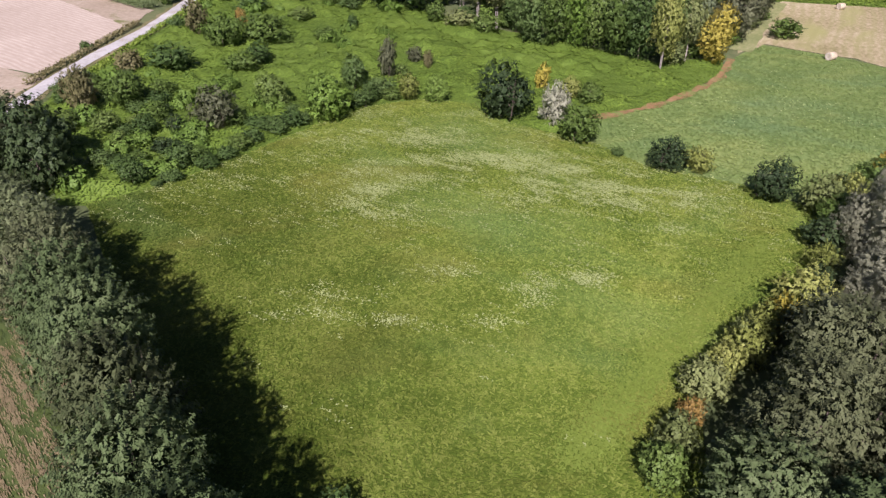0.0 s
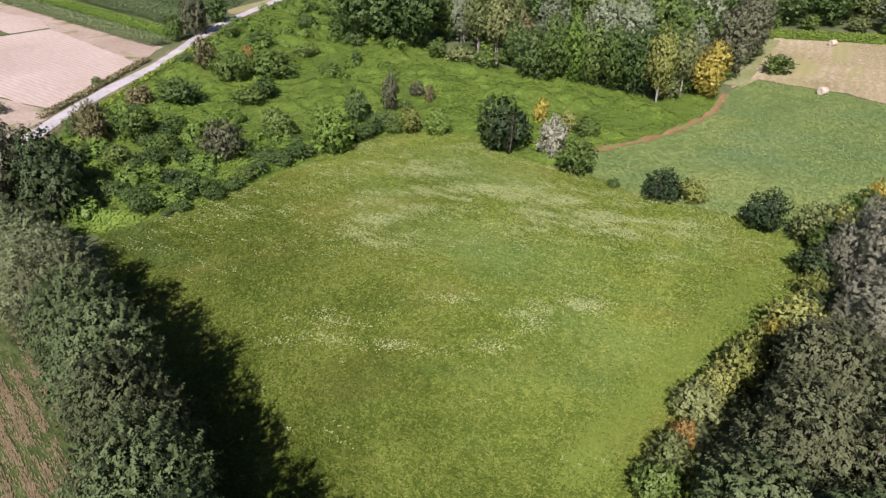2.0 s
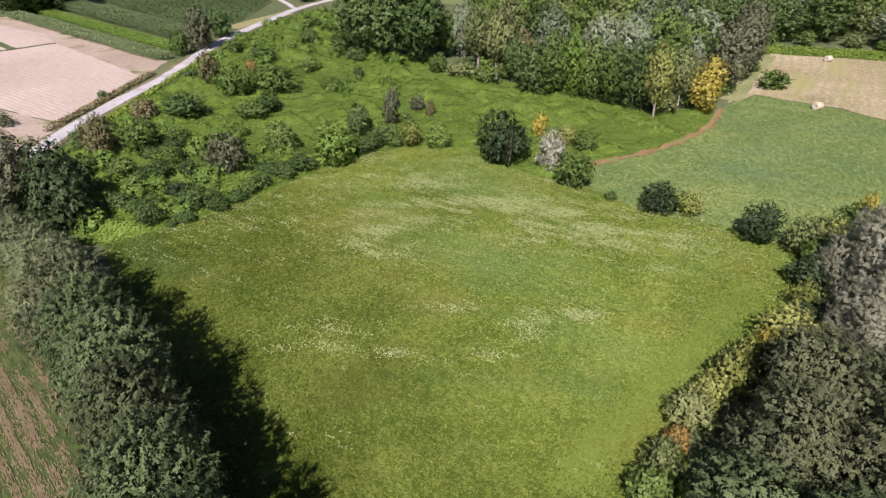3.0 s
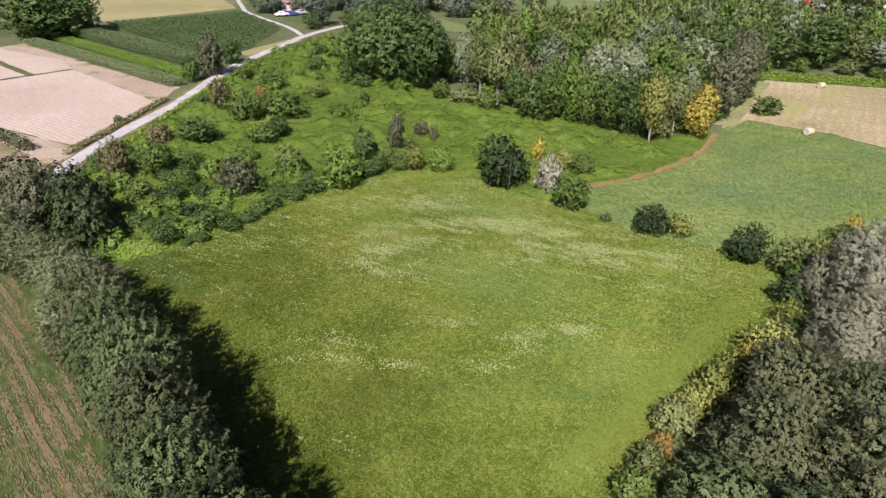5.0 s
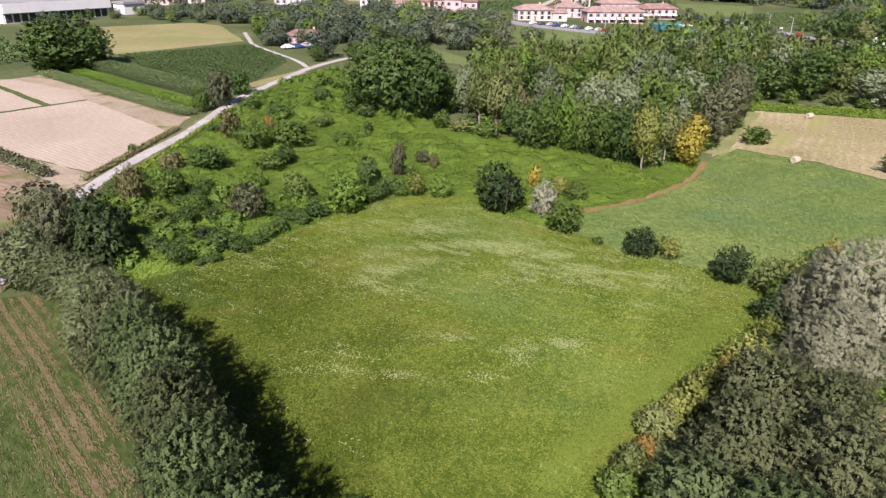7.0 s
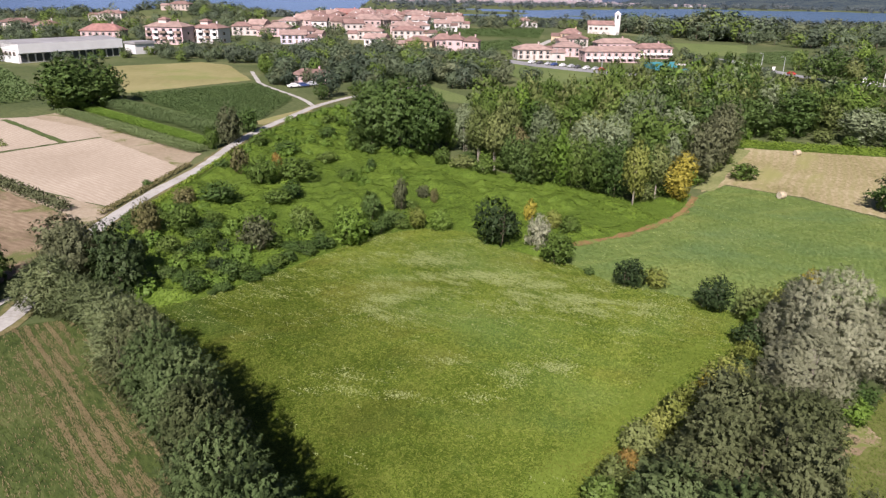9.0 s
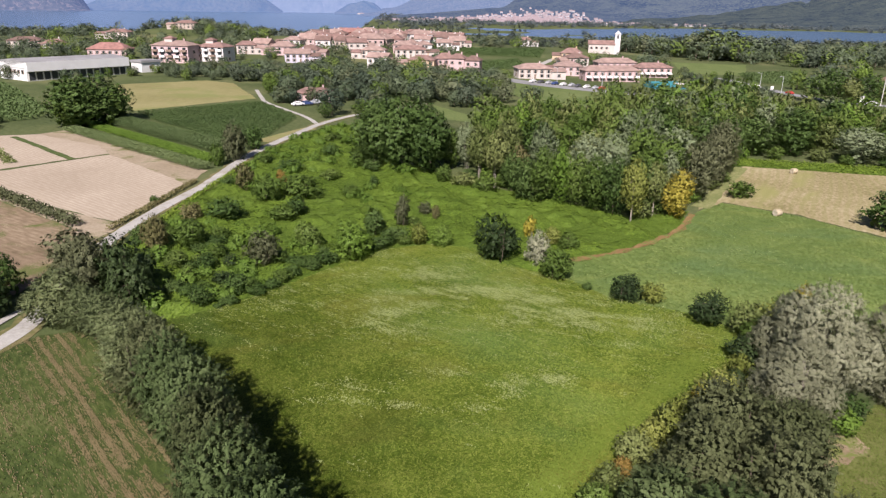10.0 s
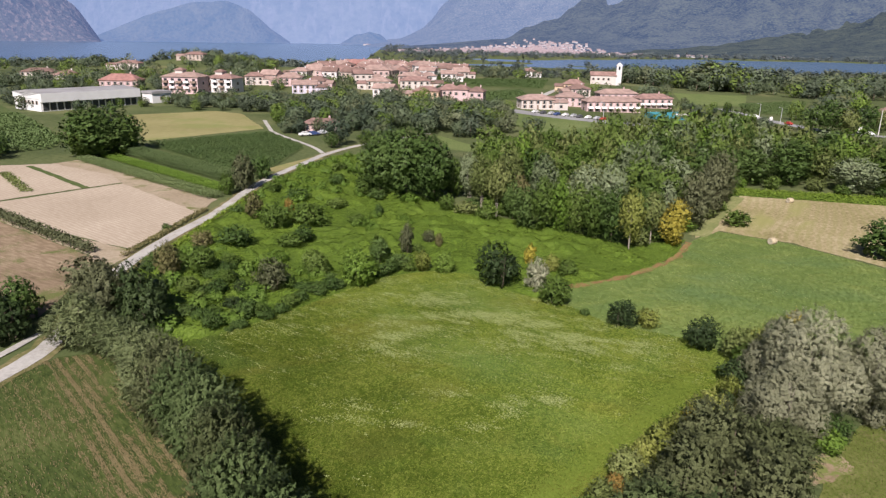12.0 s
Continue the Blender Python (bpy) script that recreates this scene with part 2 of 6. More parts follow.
L_SILVER = leafage("silver_willow_leaves", (0.134, 0.142, 0.083), (0.248, 0.254, 0.159), (0.410, 0.414, 0.284), through_light=0.2)
L_ROBINIA_PALE = leafage("robinia_leaves_pale", (0.077, 0.101, 0.04), (0.141, 0.173, 0.073), (0.248, 0.275, 0.132), rough=0.6, scale=0.45)
L_GREY = leafage("grey_green_leaves", (0.095, 0.128, 0.061), (0.171, 0.213, 0.11), (0.287, 0.336, 0.195))
L_BRAMBLE = leafage("bramble_leaves", (0.06, 0.11, 0.014), (0.146, 0.221, 0.028), (0.265, 0.34, 0.056), scale=0.16)
L_SCRUB = leafage("scrub_leaves", (0.04, 0.08, 0.012), (0.085, 0.152, 0.022), (0.16, 0.24, 0.046), scale=0.3)
L_GRASS = blades("grass_blades", *[tuple(1.2 * v for v in c) for c in MEADOW_TONES])
L_CLOVER = blades("clover_blades", *[tuple(1.2 * v for v in c) for c in CROP_TONES], own=0.2)
L_FLOWER = leafage("pale_flower_heads", (0.32, 0.38, 0.13), (0.43, 0.485, 0.20), (0.58, 0.60, 0.34), through_light=0.3)
L_DRYGRASS = leafage("dry_verge_grass", (0.12, 0.12, 0.045), (0.2, 0.18, 0.08), (0.3, 0.26, 0.14), scale=0.3)
L_VINE = leafage("vine_leaves", (0.045, 0.078, 0.026), (0.08, 0.125, 0.042), (0.13, 0.18, 0.07), scale=0.1)
L_CORN = leafage("tall_crop_leaves", (0.068, 0.105, 0.04), (0.112, 0.158, 0.06), (0.18, 0.225, 0.095), scale=0.2)
L_WHITEBLOOM = leafage("whitish_leaves", (0.207, 0.218, 0.138), (0.333, 0.339, 0.23), (0.471, 0.471, 0.356), through_light=0.25)
# Distance haze is mixed into these three leaf colours as extra blue.
L_FARGREEN = leafage("hazed_green_leaves", (0.048, 0.072, 0.042), (0.081, 0.113, 0.062), (0.132, 0.165, 0.092))
L_FARDARK = leafage("hazed_dark_leaves", (0.038, 0.058, 0.038), (0.063, 0.088, 0.056), (0.104, 0.128, 0.081))
L_FAROLIVE = leafage("hazed_olive_leaves", (0.062, 0.079, 0.044), (0.101, 0.123, 0.064), (0.158, 0.176, 0.097))
M_BARK = plain("bark", (0.13, 0.10, 0.075), 0.9, 0.4, 4)
M_PALEBARK = plain("pale_bark", (0.34, 0.30, 0.25), 0.9, 0.35, 4)
M_ROOF = plain("terracotta_tiles", (0.285, 0.18, 0.155), 0.85, 0.5, 0.35)
M_PALEROOF = plain("faded_tiles", (0.355, 0.25, 0.215), 0.85, 0.45, 0.35)
M_DARKROOF = plain("brown_tiles", (0.215, 0.14, 0.118), 0.85, 0.45, 0.35)
M_REDROOF = plain("red_tiles", (0.34, 0.18, 0.155), 0.85, 0.4, 0.5)
WALLS = dict(cream=plain("cream_render", (0.56, 0.50, 0.465), 0.9, 0.15, 0.4), white=plain("white_render", (0.64, 0.61, 0.60), 0.9, 0.14, 0.4),
             pink=plain("pink_render", (0.56, 0.41, 0.41), 0.9, 0.15, 0.4), ochre=plain("ochre_render", (0.58, 0.43, 0.30), 0.9, 0.15, 0.4),
             red=plain("red_render", (0.55, 0.17, 0.14), 0.9, 0.15, 0.4))
WALLS.update(beige=plain("beige_render", (0.46, 0.38, 0.33), 0.9, 0.2, 0.4), rose=plain("rose_render", (0.50, 0.37, 0.35), 0.9, 0.2, 0.4), lilac=plain("lilac_render", (0.54, 0.51, 0.60), 0.9, 0.12, 0.4))
M_TRIM = plain("pale_trim", (0.58, 0.55, 0.52), 0.8, 0.1)
M_AWNING = plain("white_canvas", (0.80, 0.79, 0.77), 0.8, 0.08)
M_SHUTTER = plain("brown_shutter", (0.26, 0.19, 0.15), 0.6, 0.2)
M_PANE, _, _, _p = nodes_of("dark_window_glass")
_p.inputs["Base Color"].default_value, _p.inputs["Roughness"].default_value = (0.03, 0.035, 0.04, 1), 0.08


# ---- building helpers ----
def rng_of(seed):
    return np.random.default_rng(seed)


def mesh_of(name, verts, faces, mats=(), index=None, smooth_all=False):
    me = bpy.data.meshes.new(name)
    me.from_pydata([tuple(v) for v in verts], [], [tuple(f) for f in faces])
    for m in mats:
        me.materials.append(m)
    if index is not None:
        me.polygons.foreach_set("material_index", index)
    if smooth_all:
        me.polygons.foreach_set("use_smooth", [True] * len(me.polygons))
    me.update()
    return me


def soup(name, tris, mats, index=None, normals=None):
    """A mesh of loose pointed blades or leaves: tris is n x 3 x 3; normals, one for each, round the shading over a clump."""
    tris = np.asarray(tris, dtype=np.float32)
    n = len(tris)
    me = bpy.data.meshes.new(name)
    me.vertices.add(3 * n)
    me.vertices.foreach_set("co", tris.reshape(-1))
    me.loops.add(3 * n)
    me.loops.foreach_set("vertex_index", np.arange(3 * n, dtype=np.int32))
    me.polygons.add(n)
    me.polygons.foreach_set("loop_start", np.arange(0, 3 * n, 3, dtype=np.int32))
    for m in mats:
        me.materials.append(m)
    if index is not None:
        me.polygons.foreach_set("material_index", np.asarray(index, dtype=np.int32))
    me.update(calc_edges=True)
    if normals is not None:
        at = me.attributes.new("custom_normal", "FLOAT_VECTOR", "POINT")
        at.data.foreach_set("vector", np.repeat(np.asarray(normals, dtype=np.float32), 3, axis=0).reshape(-1))
    return me


def face_normals(tris):
    return unit(np.cross(tris[:, 1] - tris[:, 0], tris[:, 2] - tris[:, 0]))


def part(name, me, parent, label=""):
    ob = new(name, me)
    ob.parent = parent
    return tagged(ob, label)


def thing(name, label, category, group="", at=None):
    ob = new(name)
    ob.empty_display_size = 0.3
    if at is not None:
        ob.matrix_basis = at
    return tagged(ob, label, category, group)


def unit(v):
    return v / np.maximum(np.linalg.norm(v, axis=-1, keepdims=True), 1e-9)


def blade_tris(r, pos, normal, length, width, axis=None, wild=0.6):
    """Pointed leaves at pos, facing about normal; axis: the way the leaf points, if it has one."""
    n = len(pos)
    nn = unit(normal + wild * r.normal(size=(n, 3)))
    ax = r.normal(size=(n, 3)) if axis is None else axis + 0.35 * r.normal(size=(n, 3))
    ax = unit(ax - nn * np.sum(ax * nn, axis=1, keepdims=True))
    sd = np.cross(nn, ax)
    ln = (length * r.uniform(0.7, 1.3, n))[:, None]
    wd = (width * r.uniform(0.7, 1.3, n))[:, None]
    a = pos - ax * ln * 0.4
    return np.stack([a + sd * wd * 0.5, a - sd * wd * 0.5, pos + ax * ln * 0.6], axis=1)


def crown_points(r, n, h, rad, low, clusters, shape, lump, leaf, per=14, spray=0.0, rise=1.0, uneven=0.3, lift=0.0):
    """Leaf places and outward ways: lumps round the crown's outline carry sprays on their free sides, sprays carry leaves."""
    z = np.clip(1 - 2 * (np.arange(clusters) + 0.5) / clusters + r.normal(size=clusters) * 0.06, -0.97, 0.97)
    phi = np.arange(clusters) * 2.39996 + r.uniform(0, 6.28) + r.normal(size=clusters) * 0.3
    ring = np.sqrt(1 - z * z)
    if shape == "tall":
        ring = ring * np.where(z > 0, 1 - 0.22 * z, 1.0)
    elif shape == "spread":
        ring = ring * (0.95 + 0.15 * z)
    mid, half = (h + low) / 2, (h - low) / 2
    lumps = lump * rad * r.uniform(0.65, 1.35, clusters)
    reach = r.uniform(1.06 - uneven, 1.06, clusters)
    out = np.maximum(rad * reach - lumps * 0.85, 0.05 * rad) * ring
    cen = np.stack([np.cos(phi) * out, np.sin(phi) * out, mid + z * np.maximum(half * reach - lumps * rise * 0.8, 0.1)], axis=1)
    inner = max(2, clusters // 8)
    hub = np.stack([r.normal(size=inner) * 0.12 * rad, r.normal(size=inner) * 0.12 * rad, mid + half * np.linspace(-0.55, 0.5, inner)], axis=1)
    cen, lumps = np.concatenate([cen, hub]), np.concatenate([lumps, np.full(inner, 0.42 * rad)])
    stretch = np.array([1, 1, rise])
    ns = max(1, n // per)
    k = r.choice(len(cen), 7 * ns, p=lumps ** 2 / np.sum(lumps ** 2))
    d = unit(r.normal(size=(7 * ns, 3)))
    sub = cen[k] + d * (lumps[k] * np.where(r.random(7 * ns) < 0.1, r.uniform(1.03, 1.22, 7 * ns), r.uniform(0.9, 1.04, 7 * ns)))[:, None] * stretch
    free = sub[:, 2] > 0.12
    for j in range(len(cen)):
        free &= (k == j) | (np.sum(((sub - cen[j]) / (lumps[j] * stretch)) ** 2, axis=1) > 0.72)
    pick = np.flatnonzero(free)
    pick = pick[:ns] if len(pick) >= ns else r.choice(pick, ns)
    d, sub = d[pick], sub[pick]
    s = r.integers(0, ns, n)
    off = r.normal(size=(n, 3))
    off = off * leaf * 0.75 - d[s] * np.sum(off * d[s], axis=1, keepdims=True) * leaf * 0.5
    p = sub[s] + off
    if spray:
        ax = unit(d + 0.5 * r.normal(size=(ns, 3)) + np.array([0, 0, lift]))
        run = r.uniform(0, 1, n) * (spray * r.uniform(0.5, 1.5, ns))[s]
        p = sub[s] + ax[s] * run[:, None] + 0.45 * off + np.array([0, 0, -1.0]) * (run ** 2 * (0.8 if lift == 0 else 0.15))[:, None]
    p[:, 2] = np.maximum(p[:, 2], 0.05)
    way = unit(d[s] + 0.3 * off / leaf)
    tilt = unit(r.normal(size=(ns, 3)))
    return p, way, cen, d[s], lumps, tilt[s]


def branch(verts, faces, p0, p1, r0, r1, sides=6):
    p0, p1 = np.asarray(p0, float), np.asarray(p1, float)
    d = unit(p1 - p0)
    u = unit(np.cross(d, [0.3, 0.9, 0.1]))
    w = np.cross(d, u)
    base = len(verts)
    for p, rr in ((p0, r0), (p1, r1)):
        for i in range(sides):
            a = 2 * math.pi * i / sides
            verts.append(p + rr * (math.cos(a) * u + math.sin(a) * w))
    for i in range(sides):
        j = (i + 1) % sides
        faces.append((base + i, base + j, base + sides + j, base + sides + i))


def trunk_mesh(name, r, h, low, cen, thick, mat, limbs=7, stems=1):
    verts, faces = [], []
    for s in range(stems):
        off = np.array([r.normal() * 0.25, r.normal() * 0.25, 0]) * (stems > 1)
        a = np.array([0, 0, -0.3]) + off
        b = np.array([r.normal() * 0.15, r.normal() * 0.15, low + 0.15 * h]) + off * 2
        t = np.array([b[0] + r.normal() * 0.2, b[1] + r.normal() * 0.2, h * 0.82])
        branch(verts, faces, a, b, thick, thick * 0.7, 8)
        branch(verts, faces, b, t, thick * 0.7, thick * 0.2)
        for i in r.choice(len(cen), min(limbs, len(cen)), replace=False):
            q = b + (t - b) * r.uniform(0, 0.6)
            m = (q + cen[i]) / 2 + np.array([0, 0, 0.08 * h])
            branch(verts, faces, q, m, thick * 0.38, thick * 0.22, 5)
            branch(verts, faces, m, cen[i], thick * 0.22, thick * 0.06, 5)
    return mesh_of(name, verts, faces, [mat], smooth_all=True)


def tree_kind(name, seed, h, rad, n, leaf, mat, low=0.25, clusters=30, shape="round", wide=0.6, style="", bark=None, lump=0.36, stems=1, thick=None, limbs=7, per=14, spray=0.0, rise=1.0, uneven=0.3, core=True, lift=0.0, feather=0.3):
    """Meshes of one kind of tree or shrub: trunk and crown."""
    r = rng_of(seed)
    lo = h * low
    p, d, cen, big, lumps, tilt = crown_points(r, n, h, rad, lo, clusters, shape, lump, leaf, per, spray, rise, uneven, lift)
    axis = None
    if style == "plume":
        axis = np.tile([0, 0, 0.6], (n, 1)) + 0.6 * d
    elif style == "frond":
        axis = d + np.array([0, 0, -0.35])
    q = blade_tris(r, p, d + np.array([0, 0, 0.35]), leaf, leaf * wide, axis, 0.2)
    nor = unit((0.95 - feather) * big + feather * tilt + 0.2 * unit(p - np.array([0, 0, (h + lo) * 0.45])) + (0.4 if style == "plume" else 0.12) * face_normals(q))
    if core:
        m = n // 7
        k = r.choice(len(cen), m, p=lumps ** 2 / np.sum(lumps ** 2))
        w = unit(r.normal(size=(m, 3)))
        pi = cen[k] + w * (lumps[k] * r.uniform(0.45, 0.75, m))[:, None] * np.array([1, 1, rise])
        pi[:, 2] = np.maximum(pi[:, 2], 0.1)
        fill = blade_tris(r, pi, w, leaf * (1.0 if style == "plume" else 1.8), leaf * (0.45 if style == "plume" else 1.8 * max(wide, 0.6)), axis[:m] if style == "plume" else None, 0.4)
        q, nor = np.concatenate([q, fill]), np.concatenate([nor, unit(w + 0.3 * face_normals(fill))])
    crown = soup(name + "_crown", q, [mat], None, nor)
    tm = trunk_mesh(name + "_trunk", r, h, lo, cen, thick or (0.018 * h + 0.03), bark or M_BARK, limbs, stems)
    return dict(crown=crown, trunk=tm, h=h, r=rad, tris=q, mat=mat, nor=nor)


def plant(kind, name, label, category, x, y, h=None, rad=None, turn=0.0, group="", crown_mat=None, sink=0.0):
    """Stands one tree or shrub of a kind at x, y, scaled to its height and spread."""
    sz = (h or kind["h"]) / kind["h"]
    sx = (rad or kind["r"] * sz) / kind["r"]
    m = Matrix.LocRotScale((x, y, float(gz(x, y)) - sink), Euler((0, 0, radians(turn))), (sx, sx, sz))
    root = thing(name, label, category, group, m)
    part("trunk", kind["trunk"], root)
    part("crown", kind["crown"], root)
    return root


def woods(name, label, rows):
    """Trees too many to count, in one mesh: rows of kind, x, y, height, radius, turn."""
    tris, idx, mats, nors = [], [], [], []
    for kind, x, y, h, rad, turn in rows:
        if kind["mat"] not in mats:
            mats.append(kind["mat"])
        c, s = math.cos(turn), math.sin(turn)
        k = rad / kind["r"]
        rot = np.array([[c * k, s * k, 0], [-s * k, c * k, 0], [0, 0, h / kind["h"]]])
        tris.append(kind["tris"] @ rot + np.array([x, y, float(gz(x, y)) - 0.1]))
        nors.append(kind["nor"] @ np.array([[c, s, 0], [-s, c, 0], [0, 0, 1.0]]))
        idx.append(np.full(len(kind["tris"]), mats.index(kind["mat"])))
        w = 0.02 * h
        stem = np.array([[[x - w, y, 0], [x + w, y, 0], [x, y, h * 0.7]], [[x, y - w, 0], [x, y + w, 0], [x, y, h * 0.7]]])
        stem[:, :, 2] += float(gz(x, y)) - 0.1
        if M_BARK not in mats:
            mats.append(M_BARK)
        tris.append(stem)
        nors.append(np.tile([0, -0.7, 0.7], (2, 1)))
        idx.append(np.full(2, mats.index(M_BARK)))
    return tagged(new(name, soup(name, np.concatenate(tris), mats, np.concatenate(idx), np.concatenate(nors))), label, kind="stuff")


def inside(poly, x, y):
    x, y = np.asarray(x, float), np.asarray(y, float)
    res = np.zeros(x.shape, bool)
    for (x0, y0), (x1, y1) in zip(poly, poly[1:] + poly[:1]):
        cut = ((y0 > y) != (y1 > y)) & (x < (x1 - x0) * (y - y0) / (y1 - y0 + 1e-12) + x0)
        res ^= cut
    return res


def scatter(r, poly, n):
    xs, ys = [p[0] for p in poly], [p[1] for p in poly]
    out = np.zeros((0, 2))
    while len(out) < n:
        q = np.stack([r.uniform(min(xs), max(xs), 2 * n), r.uniform(min(ys), max(ys), 2 * n)], axis=1)
        out = np.concatenate([out, q[inside(poly, q[:, 0], q[:, 1])]])
    return out[:n]


def ragged(poly, step, wobble, seed):
    """The outline cut into short pieces and made uneven."""
    out = []
    for (x0, y0), (x1, y1) in zip(poly, poly[1:] + poly[:1]):
        k = max(1, int(math.hypot(x1 - x0, y1 - y0) / step))
        for i in range(k):
            a, b = x0 + (x1 - x0) * i / k, y0 + (y1 - y0) * i / k
            v = noise.noise_vector(Vector((a * 0.35, b * 0.35, seed))) + 0.5 * noise.noise_vector(Vector((a * 1.1, b * 1.1, seed)))
            out.append((a + v.x * wobble, b + v.y * wobble))
    return out


def patch(name, poly, mat, label, lift=0.04, wobble=0.35, edge=1.5, cell=8.0, seed=1):
    """A piece of ground of its own cover, draped over the land."""
    bm = bmesh.new()
    bm.faces.new([bm.verts.new((x, y, 0)) for x, y in ragged(poly, edge, wobble, seed)])
    for ax in (0, 1):
        lo, hi = min(p[ax] for p in poly), max(p[ax] for p in poly)
        for i in range(1, int((hi - lo) / cell) + 1):
            co = [0, 0, 0]
            no = [0, 0, 0]
            co[ax], no[ax] = lo + i * cell, 1
            bmesh.ops.bisect_plane(bm, geom=bm.verts[:] + bm.edges[:] + bm.faces[:], plane_co=co, plane_no=no)
    bmesh.ops.triangulate(bm, faces=bm.faces[:])
    for v in bm.verts:
        v.co.z = float(gz(v.co.x, v.co.y)) + lift
    bmesh.ops.recalc_face_normals(bm, faces=bm.faces[:])
    me = bpy.data.meshes.new(name)
    bm.to_mesh(me)
    bm.free()
    me.materials.append(mat)
    if me.polygons[0].normal.z < 0:
        me.flip_normals()
    return tagged(new(name, me), label, kind="structure")


def ribbon(name, line, width, mat, label, lift=0.08, step=2.0, wobble=0.15, crown=0.0):
    """A road or path of even width along a line."""
    pts = []
    P = [Vector((a, b, 0)) for a, b in line]
    for i in range(len(P) - 1):
        p0, p1, p2, p3 = P[max(i - 1, 0)], P[i], P[i + 1], P[min(i + 2, len(P) - 1)]
        k = max(2, int((p2 - p1).length / step))
        for j in range(k):
            t = j / k
            pts.append(0.5 * (2 * p1 + (p2 - p0) * t + (2 * p0 - 5 * p1 + 4 * p2 - p3) * t * t + (3 * p1 - p0 - 3 * p2 + p3) * t ** 3))
    pts.append(P[-1])
    verts, faces = [], []
    for i, p in enumerate(pts):
        d = (pts[min(i + 1, len(pts) - 1)] - pts[max(i - 1, 0)]).normalized()
        s = Vector((d.y, -d.x, 0))
        for k, off in enumerate((-0.5, -0.25, 0.0, 0.25, 0.5)):
            w = width * off + (wobble * noise.noise(Vector((p.x * 0.5, p.y * 0.5, off * 9))) if abs(off) == 0.5 else 0)
            q = p + s * w
            verts.append((q.x, q.y, float(gz(q.x, q.y)) + lift + crown * (0.25 - off * off)))
    for i in range(len(pts) - 1):
        for k in range(4):
            a = i * 5 + k
            faces.append((a, a + 1, a + 6, a + 5))
    me = mesh_of(name, verts, faces, [mat])
    if me.polygons[0].normal.z < 0:
        me.flip_normals()
    return tagged(new(name, me), label, kind="structure")


# ---- the large structure: land, lake, mountains ----
def steps(lo, hi, fine_lo, fine_hi, fine, grow=1.18):
    v = list(np.arange(fine_lo, fine_hi + fine * 0.5, fine))
    s, a = fine, v[-1]
    while a < hi:
        s *= grow
        a = min(a + s, hi)
        v.append(a)
    s, a = fine, v[0]
    while a > lo:
        s *= grow
        a = max(a - s, lo)
        v.insert(0, a)
    return np.array(v)


gx, gy = steps(-5000, 5000, -220, 220, 8.0, 1.09), steps(-1500, 4990, -40, 640, 8.0, 1.05)
GX, GY = np.meshgrid(gx, gy)
gverts = np.stack([GX.ravel(), GY.ravel(), gz(GX, GY).ravel()], axis=1)
nx = len(gx)
gfaces = [(j * nx + i, j * nx + i + 1, (j + 1) * nx + i + 1, (j + 1) * nx + i) for j in range(len(gy) - 1) for i in range(nx - 1)]
tagged(new("ground", mesh_of("ground", gverts, gfaces, [M_GROUND], smooth_all=True)), "green valley floor falling gently towards the lake", kind="structure")

M_WATER, wn_, wl_, wp_ = nodes_of("lake_water")
wp_.inputs["Base Color"].default_value, wp_.inputs["Roughness"].default_value = (0.07, 0.135, 0.235, 1), 0.22
wp_.inputs["Specular IOR Level"].default_value = 0.5
bump(wn_, wl_, wp_, noise_tex(wn_, wl_, 0.08, 5, (1, 3, 1)), 0.3, 0.6)
tagged(new("water", mesh_of("water", [(-5000, 800, -8), (5000, 800, -8), (5000, 4990, -8), (-5000, 4990, -8)], [(0, 1, 2, 3)], [M_WATER])), "pale blue lake in front of the mountains", kind="structure")


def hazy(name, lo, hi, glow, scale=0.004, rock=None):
    """Distant backdrop slopes: woods and rock, with blue air haze painted in as emission."""
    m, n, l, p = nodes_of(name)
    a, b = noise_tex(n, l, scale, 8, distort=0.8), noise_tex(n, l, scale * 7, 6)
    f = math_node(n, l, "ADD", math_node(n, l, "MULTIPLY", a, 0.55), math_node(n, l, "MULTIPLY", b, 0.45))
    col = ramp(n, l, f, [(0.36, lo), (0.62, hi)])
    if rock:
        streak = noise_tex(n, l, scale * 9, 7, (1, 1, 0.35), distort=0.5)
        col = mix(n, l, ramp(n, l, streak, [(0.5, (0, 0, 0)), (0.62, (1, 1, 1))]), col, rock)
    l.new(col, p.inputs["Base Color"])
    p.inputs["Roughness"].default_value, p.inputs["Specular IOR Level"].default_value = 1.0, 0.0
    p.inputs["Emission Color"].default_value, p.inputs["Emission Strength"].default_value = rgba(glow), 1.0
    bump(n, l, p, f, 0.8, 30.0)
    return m


